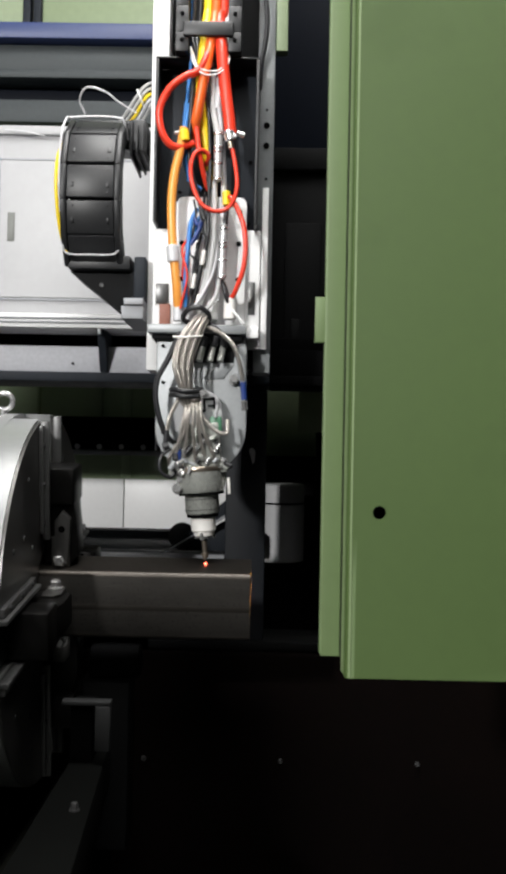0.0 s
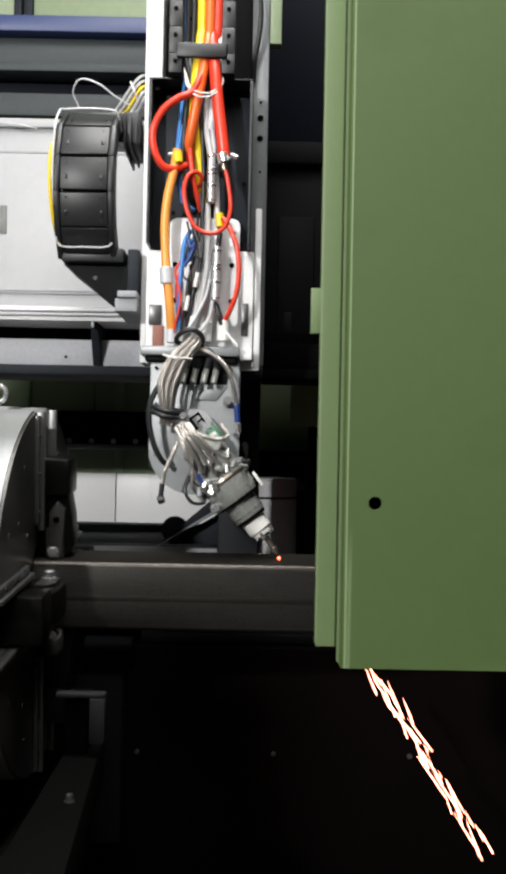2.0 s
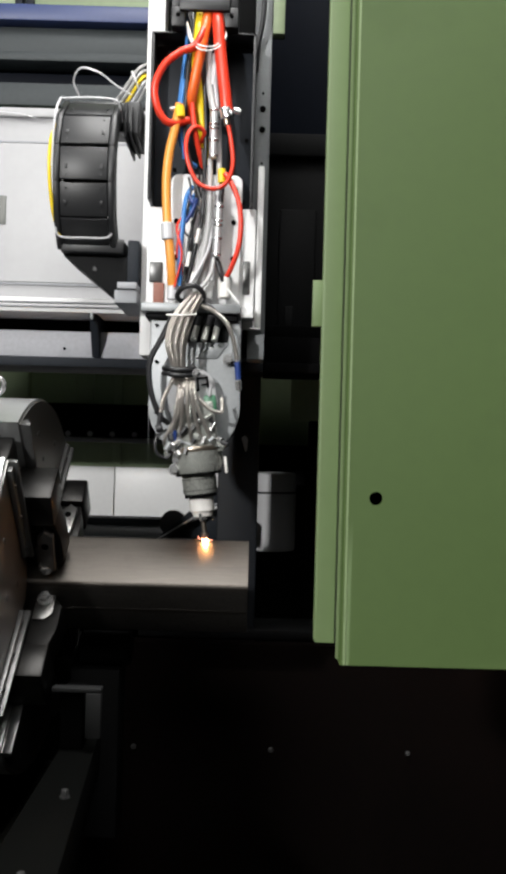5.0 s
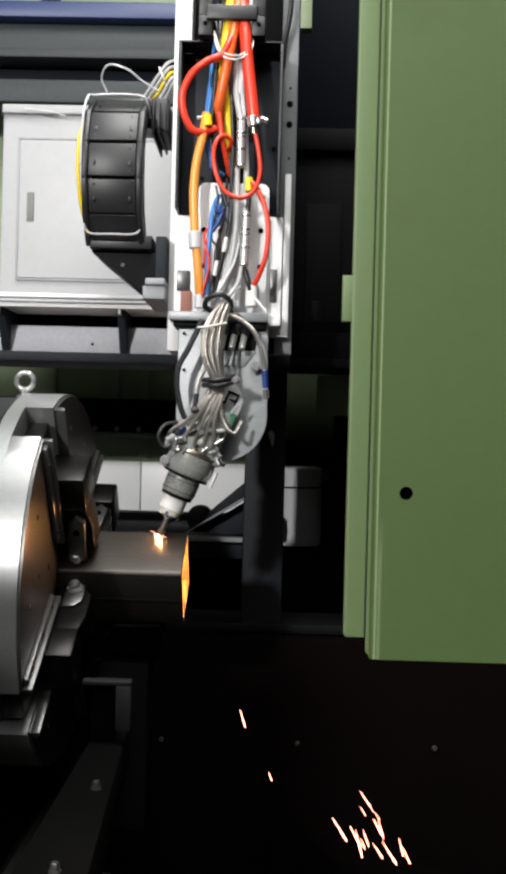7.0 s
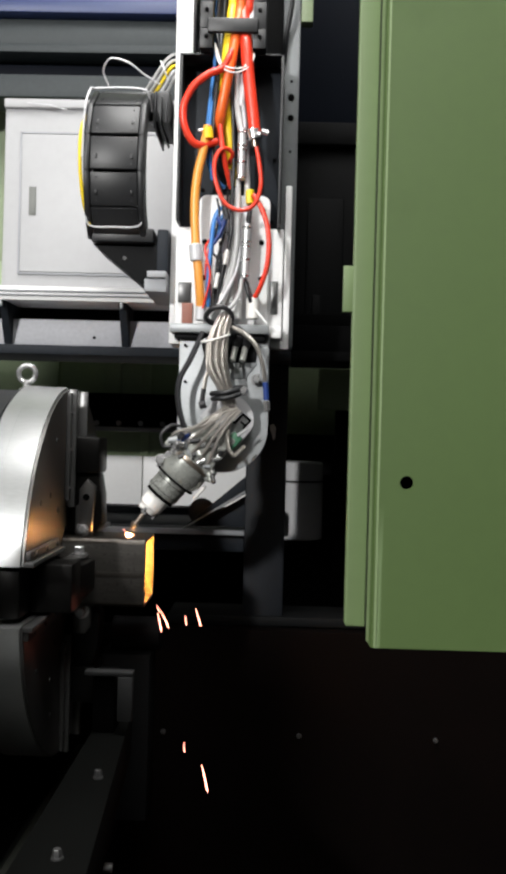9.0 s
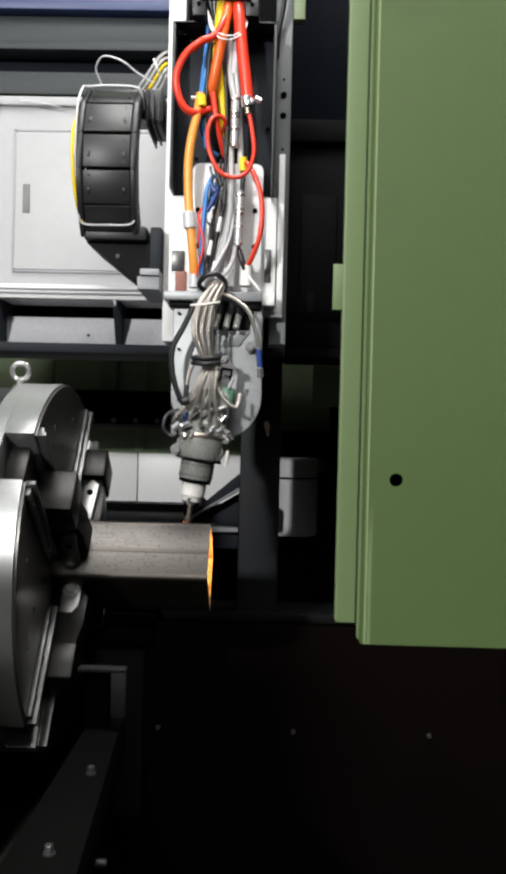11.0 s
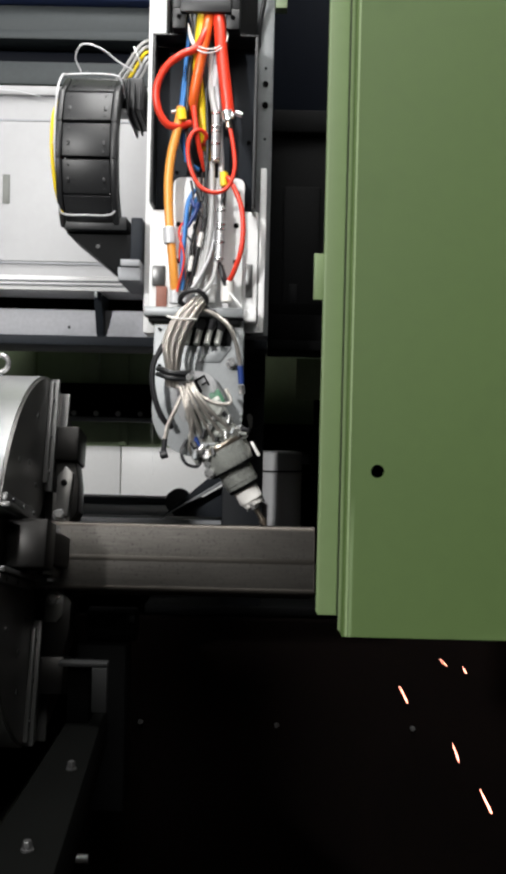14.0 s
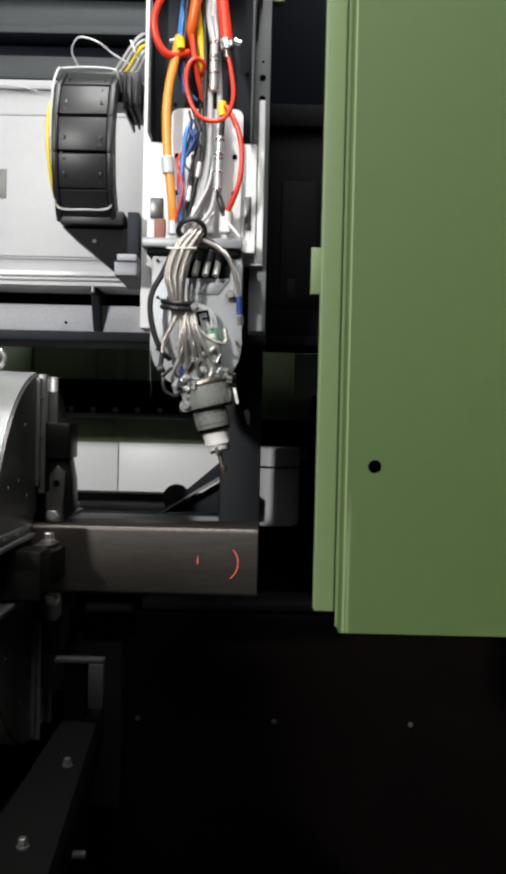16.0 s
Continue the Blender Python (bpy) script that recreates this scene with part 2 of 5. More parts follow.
def hose(points, r, seg=14, res=8, bm=None, closed=False):
    """A round hose along smooth points."""
    path = spline(points, res, closed)
    b = bmesh.new()
    rings = []
    normal = None
    n = len(path)
    for i, p in enumerate(path):
        if closed:
            d = path[(i + 1) % n] - path[i - 1]
        else:
            d = path[min(i + 1, n - 1)] - path[max(i - 1, 0)]
        d.normalize()
        if normal is None:
            normal = d.orthogonal().normalized()
        normal = (normal - d * normal.dot(d)).normalized()
        side = d.cross(normal)
        rings.append([b.verts.new(p + r * (math.cos(2 * math.pi * k / seg) * normal + math.sin(2 * math.pi * k / seg) * side)) for k in range(seg)])
    pairs = list(zip(rings, rings[1:])) + ([(rings[-1], rings[0])] if closed else [])
    for p, q in pairs:
        for k in range(seg):
            b.faces.new((p[k], p[(k + 1) % seg], q[(k + 1) % seg], q[k]))
    if not closed:
        b.faces.new(rings[0][::-1])
        b.faces.new(rings[-1])
    return join(b, bm)


def hexbolt(p, r, h, axis="y", sign=-1, bm=None):
    """A hexagon head with its washer, standing off p along the axis."""
    b = turned([(0, r * 1.35), (h * 0.2, r * 1.35)], (0, 0, 0), "z", 16)
    turned([(h * 0.2, r), (h * 0.85, r), (h, r * 0.8)], (0, 0, 0), "z", 6, b)
    d = Vector({"x": (1, 0, 0), "y": (0, 1, 0), "z": (0, 0, 1)}[axis]) * sign
    b.transform(Matrix.Translation(p) @ d.to_track_quat("Z", "Y").to_matrix().to_4x4())
    return join(b, bm)


def arc(cx, cz, r, a0, a1, n=12):
    return [(cx + r * math.cos(radians(a0 + (a1 - a0) * i / n)), cz + r * math.sin(radians(a0 + (a1 - a0) * i / n))) for i in range(n + 1)]


# ---- hall ----
structure("floor", box(-5, 5, -6, 5, -0.1, 0.0, 0), CONCRETE, "grey concrete workshop floor", "floor")
structure("wall_front", box(-5, 5, -6.2, -6, 0, 5, 0), HALL, "plain grey hall wall behind the viewer", "wall")
structure("wall_back", box(-5, 5, 5, 5.2, 0, 5, 0), HALL, "plain grey hall wall behind the machine", "wall")
structure("wall_west", box(-5.2, -5, -6, 5, 0, 5, 0), HALL, "plain grey side wall of the hall", "wall")
structure("wall_east", box(5, 5.2, -6, 5, 0, 5, 0), HALL, "plain grey side wall of the hall", "wall")


def lamp_fixture(name, centre, target, size, label):
    """A flat lamp housing with its hanger; the light itself sits just below it."""
    f = thing(name, (centre[0], centre[1], 4.99), label, "lamp")
    bm = box(-size / 2, size / 2, -size / 2, size / 2, 0.03, 0.09, 0.01)
    bm.transform(look(centre, target))
    part("housing", bm, CABINET, f)
    part("hanger", rod((centre[0], centre[1], centre[2] + 0.09), (centre[0], centre[1], 4.999), 0.012), DARK, f)


lamp_fixture("work_lamp", (-0.1, -0.46, 2.75), (-0.1, -0.05, 1.2), 0.84, "flat white work lamp hung over the machine opening")
lamp_fixture("flood_lamp", (-1.75, -3.8, 2.46), (-0.1, 0.1, 1.2), 0.34, "square flood lamp hung from the ceiling")
lamp_fixture("hall_light", (0.25, -3.6, 4.2), (0.1, 0, 1.0), 1.64, "large ceiling lamp of the hall")
# unseen wall, added to keep the key lamp off lower chuck, bed and pit
structure("shade_partition", box(-3.2, -0.76, -1.66, -1.6, 0, 1.56, 0.004), HALL, "unseen grey partition added behind the viewer to shade the lower machine", "wall")
structure("ceiling", box(-5, 5, -6, 5, 5, 5.1, 0), HALL, "plain grey hall ceiling", "ceiling")


# ---- machine surround ----
def enclosure():
    e = thing("machine_enclosure", (-0.3, 0.95, 0), "pale green sheet-metal back wall of the cutting machine", "enclosure")
    xs = [-2.4, -1.5, -0.545, 0.45, 1.4]
    for a, b in zip(xs, xs[1:]):
        part("panel", box(a + 0.008, b - 0.008, 0.93, 0.95, 0.02, 2.9, 0.004), GREEN_WALL, e)
    for x in xs[1:-1]:
        part("joint_post", box(x - 0.022, x - 0.004, 0.915, 0.94, 0.02, 2.9, 0.002), DARK, e)
        part("joint_post", box(x + 0.004, x + 0.022, 0.915, 0.94, 0.02, 2.9, 0.002), DARK, e)
    part("side_wall", box(1.4, 1.42, -0.36, 0.95, 0, 2.9, 0.003), PIT, e)
    part("side_wall", box(-2.42, -2.4, -0.36, 0.95, 0, 2.9, 0.003), GREEN_WALL, e)
    # lower guard sheets, their green brightened where the lamps miss them under the gantry
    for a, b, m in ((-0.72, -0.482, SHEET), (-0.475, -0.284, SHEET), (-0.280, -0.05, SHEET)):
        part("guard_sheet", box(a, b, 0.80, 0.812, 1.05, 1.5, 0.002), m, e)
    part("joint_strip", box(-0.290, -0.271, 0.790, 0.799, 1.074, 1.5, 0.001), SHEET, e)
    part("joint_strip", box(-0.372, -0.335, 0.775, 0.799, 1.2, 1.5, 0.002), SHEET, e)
    # white stops at a sheet edge that is also the gantry's shadow line
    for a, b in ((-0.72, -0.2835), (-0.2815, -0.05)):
        part("white_sheet", box(a, b, 0.78, 0.792, 0.945, 1.072, 0.002), WHITE, e, "white lower sheet, ending at the gantry's shadow edge")


enclosure()


def roof_rail():
    r = thing("overhead_crossbeam", (-0.3, 0.8, 1.86), "dark grey crossbeam with a blue top rail", "beam")
    part("rail", box(-2.3, 1.35, 0.77, 0.86, 2.046, 2.083, 0.004), BLUE, r, "blue painted top rail")
    part("upper_web", box(-2.3, 1.35, 0.80, 0.85, 1.985, 2.044, 0.003), WEB, r)
    part("lip", box(-2.3, 1.35, 0.78, 0.85, 1.962, 1.982, 0.003), WEB, r)
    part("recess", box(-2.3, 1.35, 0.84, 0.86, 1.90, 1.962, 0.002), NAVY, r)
    part("lower_web", box(-2.3, 1.35, 0.76, 0.86, 1.855, 1.905, 0.003), WEB, r)


roof_rail()


def cabinet():
    c = thing("control_cabinet", (-0.3, 0.4, 1.345), "light grey steel control cabinet with a closed door", "cabinet")
    part("body", box(-0.482, 0.02, 0.36, 0.62, 1.352, 1.705, 0.004), CABINET, c)
    d = part("door", box(-0.449, -0.155, 0.352, 0.36, 1.402, 1.644, 0.003), CABINET, c)
    part("seal", box(-0.453, -0.449, 0.354, 0.362, 1.400, 1.648, 0.0005), MID, c)
    part("seal", box(-0.453, -0.151, 0.354, 0.362, 1.6445, 1.648, 0.0005), MID, c)
    part("seal", box(-0.453, -0.151, 0.354, 0.362, 1.3985, 1.4015, 0.0005), MID, c)
    part("pull", box(-0.434, -0.4215, 0.3505, 0.353, 1.501, 1.551, 0.0005), PULL, d, "grey recessed door pull")
    part("top_lip", box(-0.482, 0.02, 0.352, 0.37, 1.690, 1.7055, 0.002), CABINET, c)
    # thin loose wire lying along the front
    part("wire", hose([(-0.44, 0.345, 1.695), (-0.40, 0.34, 1.69), (-0.37, 0.345, 1.684)], 0.0009, 8), CLEAR, c)
    # dark sheet added to fill the shaded gap between column and door
    k = thing("shade_hood", (0.4, 0.5, 1.69), "dark sheet added for the shade right of the column", "hood")
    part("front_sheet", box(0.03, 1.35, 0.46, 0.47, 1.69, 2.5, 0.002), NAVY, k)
    part("lower_lip", box(0.03, 1.35, 0.44, 0.62, 1.6865, 1.7, 0.002), BLACK_GREY, k)
    # the cabinet's run right of the column, shade put into its dark colour
    s = thing("shaded_housing", (0.1, 0.42, 1.30), "housing right of the column, its dark grey standing for shade", "housing")
    part("body", box(0.03, 0.34, 0.40, 0.62, 1.30, 1.685, 0.004), BLACK_GREY, s)
    part("top_lip", box(0.03, 0.34, 0.385, 0.62, 1.645, 1.685, 0.003), BLACK_GREY, s)
    part("cover", box(0.055, 0.12, 0.385, 0.40, 1.32, 1.55, 0.003), BLACK_GREY, s)
    part("plug", box(0.066, 0.083, 0.365, 0.386, 1.335, 1.375, 0.003), BLACK_GREY, s)


cabinet()


def gantry():
    g = thing("gantry_beam", (-0.3, 0.25, 1.255), "grey gantry beam with a white rail ledge and gussets", "beam")
    part("ledge", box(-2.3, -0.15, 0.17, 0.352, 1.327, 1.349, 0.002), WHITE, g, "white painted ledge")
    part("groove", box(-2.3, -0.15, 0.1665, 0.171, 1.334, 1.3365, 0.0004), MID, g)
    part("groove", box(-2.3, -0.15, 0.1665, 0.171, 1.3405, 1.343, 0.0004), MID, g)
    # near-black stands for the shade inside the recess
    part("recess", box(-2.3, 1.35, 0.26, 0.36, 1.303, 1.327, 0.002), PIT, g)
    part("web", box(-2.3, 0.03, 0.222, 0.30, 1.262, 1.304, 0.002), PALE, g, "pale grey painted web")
    # right of the column web and flange turn near-black for the shade there
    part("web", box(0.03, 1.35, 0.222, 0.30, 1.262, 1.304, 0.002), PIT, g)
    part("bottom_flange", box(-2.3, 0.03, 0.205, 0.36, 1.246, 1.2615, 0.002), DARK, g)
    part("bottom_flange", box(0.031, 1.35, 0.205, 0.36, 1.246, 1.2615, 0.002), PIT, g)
    # unseen plate added to stop lamp light slipping under the cabinet
    part("light_baffle", box(-2.3, 0.03, 0.353, 0.70, 1.30, 1.3505, 0.002), DARK, g)
    for x in (-0.425, -0.236, -0.05):
        part("gusset", prism([(0.215, 1.263), (0.24, 1.263), (0.26, 1.327), (0.18, 1.327)], x - 0.006, x + 0.006, 0.001, axis="x"), DARK, g)
        part("gusset_cap", box(x - 0.003, x + 0.0015, 0.172, 0.178, 1.318, 1.3275, 0.0005), GREY, g)
    b = part("bolt_hole", turned([(0, 0.0022), (0.003, 0.0022)], (-0.287, 0.2195, 1.276), "y", 12), PIT, g)
    repeat(b, [(-0.19, 0, 0), (0.19, 0, 0)])


gantry()


def back_frame():
    f = thing("steel_support", (0, 0.3, 0.6), "dark blue-grey welded rear frame with a diagonal brace", "support")
    part("column", box(-0.04, 0.028, 0.30, 0.40, 0.5, 1.246, 0.003), POST, f)
    part("crossbar", box(-1.2, -0.0405, 0.32, 0.39, 0.925, 0.9615, 0.003), DARK, f)
    part("bar_edge", box(-1.2, -0.0405, 0.30, 0.32, 0.9555, 0.9635, 0.001), MID, f)
    part("shelf", box(-1.2, -0.0405, 0.39, 0.60, 0.955, 0.962, 0.001), DARK, f)
    # near-black sheets added where the wall behind lies in shade
    part("low_shade_sheet", box(-1.2, 1.35, 0.745, 0.755, 0.3, 0.944, 0.002), PIT, f)
    part("side_shade_sheet", box(0.031, 1.35, 0.82, 0.83, 0.3, 1.13, 0.002), PIT, f)
    part("rear_rail", box(-1.2, 0.03, 0.60, 0.66, 0.93, 0.975, 0.003), DARK, f)
    part("brace", prism([(-0.145, 0.965), (-0.139, 0.965), (-0.0405, 1.025), (-0.0405, 1.055)], 0.32, 0.33, 0.001), DARK, f)
    part("brace_edge", prism([(-0.147, 0.9635), (-0.143, 0.9635), (-0.0405, 1.027), (-0.0405, 1.031)], 0.305, 0.318, 0.0006), MID, f)
    part("gusset_plate", prism([(-0.128, 0.966), (-0.0405, 0.966), (-0.0405, 1.02)], 0.34, 0.346, 0.0006), DARK, f)
    part("wheel", turned([(0, 0.018), (0.003, 0.023), (0.017, 0.023), (0.02, 0.018)], (-0.117, 0.345, 0.99), "y", 28), BLACK, f, "black rubber roller")
    part("scuff", prism([(-0.002, 1.142), (0.004, 1.146), (0.009, 1.14), (0.008, 1.122), (0.005, 1.118)], 0.2985, 0.3005, 0.0002), CLEAR, f, "scraped bare patch")
    part("tie_plate", box(-0.165, 0.25, 0.29, 0.40, 0.806, 0.822, 0.002), BLACK_GREY, f)


back_frame()


def rack():
    r = thing("rear_gear_rack", (-0.35, 0.65, 1.12), "black rear rail with round bolt heads above a grey strip", "rail")
    part("rail", box(-1.3, 0.03, 0.66, 0.72, 1.136, 1.205, 0.003), PIT, r)
    part("strip", box(-1.3, 0.03, 0.645, 0.70, 1.126, 1.1355, 0.002), MID, r, "grey lower strip")
    b = part("bolt", turned([(0, 0.0055), (0.005, 0.0055), (0.007, 0.004)], (-0.363, 0.652, 1.1425), "y", 14), BLACK_GREY, r)
    b.data.materials[0] = CABINET
    repeat(b, [(0.0457 * k, 0, 0.0002 * k) for k in range(-4, 8) if k])


rack()


def tank():
    t = thing("coolant_drum", (0.09, 0.70, 0.6), "pale grey drum with a raised band behind the column", "drum")
    part("body", turned([(0.912, 0.05), (0.914, 0.052), (1.028, 0.052), (1.03, 0.050)], (0.060, 0.68, 0), "z", 48), CABINET, t)
    part("band", turned([(1.0305, 0.049), (1.0335, 0.049)], (0.060, 0.68, 0), "z", 48), PIT, t)
    part("lid", turned([(1.034, 0.0515), (1.068, 0.0515), (1.072, 0.048)], (0.060, 0.68, 0), "z", 48), CABINET, t)
    # near-black base drawn in place of the drum's shaded lower part
    part("dark_base", box(0.01, 0.11, 0.64, 0.73, 0.0, 0.9115, 0.003), PIT, t)
    g = thing("pale_guard_plate", (0.12, 0.6, 1.1), "pale green guard plate with a shadowed tube", "plate")
    part("plate", box(0.093, 0.20, 0.60, 0.61, 1.18, 1.262, 0.002), GREEN_WALL, g)
    part("dark_base", box(0.13, 0.16, 0.60, 0.63, 0.0, 1.18, 0.002), PIT, g)


tank()


def pit():
    p = thing("scrap_pit", (0.2, 0, 0), "near-black scrap pit, soot and shade in its colour, with a few bright screw heads", "pit")
    # soot and the unlit depth are both put into the plates' near-black
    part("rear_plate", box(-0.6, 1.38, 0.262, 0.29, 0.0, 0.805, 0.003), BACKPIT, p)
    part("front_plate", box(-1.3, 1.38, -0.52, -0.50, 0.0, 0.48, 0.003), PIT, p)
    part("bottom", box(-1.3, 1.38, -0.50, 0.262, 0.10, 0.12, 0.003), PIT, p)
    # unseen bin, added so that landed sparks glow out of sight
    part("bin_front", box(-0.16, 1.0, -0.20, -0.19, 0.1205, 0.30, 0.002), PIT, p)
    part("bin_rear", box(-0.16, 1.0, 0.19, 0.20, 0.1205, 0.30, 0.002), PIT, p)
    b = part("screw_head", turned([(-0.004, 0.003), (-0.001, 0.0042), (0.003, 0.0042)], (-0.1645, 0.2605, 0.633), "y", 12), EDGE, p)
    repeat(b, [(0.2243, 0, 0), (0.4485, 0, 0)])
    # cover added to hold that glow back from the pit
    part("glow_cover", box(0.42, 1.0, -0.20, 0.20, 0.3005, 0.306, 0.002), PIT, p)
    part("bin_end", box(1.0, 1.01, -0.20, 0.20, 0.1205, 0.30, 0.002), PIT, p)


pit()


def bed():
    b = thing("machine_bed", (-0.4, -0.1, 0), "near-black machine bed with clamped guide rail, its shade in the colour", "bed")
    # body colour carries the shade under the chuck
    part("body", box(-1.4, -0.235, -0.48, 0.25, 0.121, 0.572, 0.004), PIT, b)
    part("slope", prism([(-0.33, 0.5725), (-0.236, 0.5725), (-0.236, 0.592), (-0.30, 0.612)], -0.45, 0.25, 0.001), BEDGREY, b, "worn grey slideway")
    part("guide", box(-0.2345, -0.214, -0.45, 0.25, 0.53, 0.5715, 0.003), BLACK_GREY, b)
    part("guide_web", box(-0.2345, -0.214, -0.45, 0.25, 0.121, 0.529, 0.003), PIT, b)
    bolts = [(-0.255, -0.34), (-0.255, -0.12), (-0.255, 0.1)]
    for x, y in bolts:
        part("clamp_bolt", hexbolt((x + 0.012, y, 0.594), 0.007, 0.012, "z", 1), CHROME, b)
    for y in (-0.36, -0.2, -0.04):
        part("side_bolt", turned([(0, 0.006), (0.02, 0.006)], (-0.214, y, 0.548), "x", 12), STEEL, b)
    # beam coloured as dark as the pit, to stay in shade under the work lamp
    part("tapered_beam", prism([(-0.214, -0.50), (-0.143, -0.50), (-0.176, -0.02), (-0.214, -0.02)], 0.69, 0.750, 0.002, axis="z"), ARMGREY, b, "dark tapered beam of the slideway")
    for y in (-0.45, -0.26):
        part("beam_bolt", hexbolt((-0.176, y, 0.7502), 0.0042, 0.009, "z", 1), EDGE, b)
    part("beam_leg", box(-0.212, -0.195, -0.48, -0.44, 0.572, 0.6895, 0.002), PIT, b)
    part("post", box(-0.232, -0.162, 0.05, 0.11, 0.5725, 0.81, 0.003), BLACK_GREY, b)
    part("roller", turned([(-0.222, 0.020), (-0.22, 0.024), (-0.152, 0.024), (-0.15, 0.021)], (0, 0.08, 0.8345), "x", 28), BLACK_GREY, b, "grey support roller")
    part("angle", box(-0.222, -0.1615, -0.12, -0.104, 0.8235, 0.829, 0.001), MIDDARK, b, "grey angle bracket")
    part("angle_leg", box(-0.18, -0.1615, -0.121, -0.112, 0.768, 0.823, 0.001), MIDDARK, b)
    part("angle_stay", box(-0.2125, -0.185, -0.11, -0.07, 0.7505, 0.823, 0.002), PIT, b)


bed()


def door_panel():
    d = thing("enclosure_door", (0.4, -0.39, 0.93), "olive green powder-coated sliding door with a small hole", "door")
    x0, x1, z0, z1, yf = 0.0995, 1.35, 0.933, 2.6, -0.40
    hx, hz, hr = 0.129, 1.087, 0.0062
    bm = bmesh.new()
    # folded sheet with a round hole through it
    q = 0.02
    n = 32
    ring, frame_ring = [], []
    for i in range(n):
        w = radians(45) + 2 * math.pi * i / n
        c, s = math.cos(w), math.sin(w)
        k = q / max(abs(c), abs(s))
        ring.append((hx + hr * c, hz + hr * s))
        frame_ring.append((hx + k * c, hz + k * s))
    for y in (yf, yf + 0.003):
        a = [bm.verts.new((p[0], y, p[1])) for p in ring]
        b = [bm.verts.new((p[0], y, p[1])) for p in frame_ring]
        for i in range(n):
            bm.faces.new((a[i], a[(i + 1) % n], b[(i + 1) % n], b[i]))
        if y == yf:
            first = a
        else:
            for i in range(n):
                bm.faces.new((first[i], first[(i + 1) % n], a[(i + 1) % n], a[i]))
        xs, zs = [x0 + 0.004, hx - q, hx + q, x1], [z0, hz - q, hz + q, z1]
        for i in range(3):
            for j in range(3):
                if (i, j) != (1, 1):
                    bm.faces.new([bm.verts.new((x, y, z)) for x, z in ((xs[i], zs[j]), (xs[i + 1], zs[j]), (xs[i + 1], zs[j + 1]), (xs[i], zs[j + 1]))])
    # rounded fold into the side return
    edge = [(x0 + 0.004 - 0.004 * math.sin(radians(a)), yf + 0.004 - 0.004 * math.cos(radians(a))) for a in range(0, 91, 15)] + [(x0, -0.372)]
    for p, r in zip(edge, edge[1:]):
        bm.faces.new([bm.verts.new(c) for c in ((p[0], p[1], z0), (r[0], r[1], z0), (r[0], r[1], z1), (p[0], p[1], z1))])
    bm.faces.new([bm.verts.new(c) for c in ((x0, -0.372, z0), (x0 + 0.004, yf, z0), (x1, yf, z0), (x1, -0.372, z0))])
    bmesh.ops.remove_doubles(bm, verts=bm.verts, dist=1e-5)
    part("skin", bm, GREEN, d)
    # strip over the side return, its green lightened for light from the left
    part("lit_edge_strip", prism([(x0 - 0.0016, -0.3722), (x0 + 0.0028, -0.4008), (x0 + 0.0044, -0.4008), (x0 + 0.0004, -0.3722)], z0 + 0.0005, z1 - 0.001, 0, axis="z"), GREEN_LIT_EDGE, d, "folded edge, light from the left put into a lighter green")
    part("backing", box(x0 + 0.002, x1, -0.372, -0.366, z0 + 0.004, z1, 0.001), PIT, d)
    # flange and tab take a lighter green than the skin
    part("flange", prism([(0.0765, 0.951), (0.0785, 0.947), (0.0965, 0.947), (0.0965, z1), (0.0765, z1)], -0.374, -0.366, 0.002), GREEN_LIGHTER, d)
    part("latch_tab", prism([(0.0675, 1.2475), (0.0775, 1.2475), (0.0775, 1.2915), (0.0675, 1.2915)], -0.3735, -0.367, 0.001), GREEN_LIGHTER, d)
    # dark green line drawn along the groove between flange and skin
    part("groove_line", box(0.0966, 0.0976, -0.373, -0.368, 0.947, z1, 0.0002), GROOVE_GREEN, d)
    t = thing("door_track", (0.6, -0.42, 2.6), "dark overhead track that carries the door", "track")
    part("track", box(-2.4, 1.4, -0.45, -0.35, 2.601, 2.66, 0.003), DARK, t)
    part("post", box(1.36, 1.42, -0.45, -0.365, 0, 2.6, 0.003), DARK, t)
    part("post", box(-2.44, -2.38, -0.45, -0.365, 0, 2.6, 0.003), DARK, t)


door_panel()


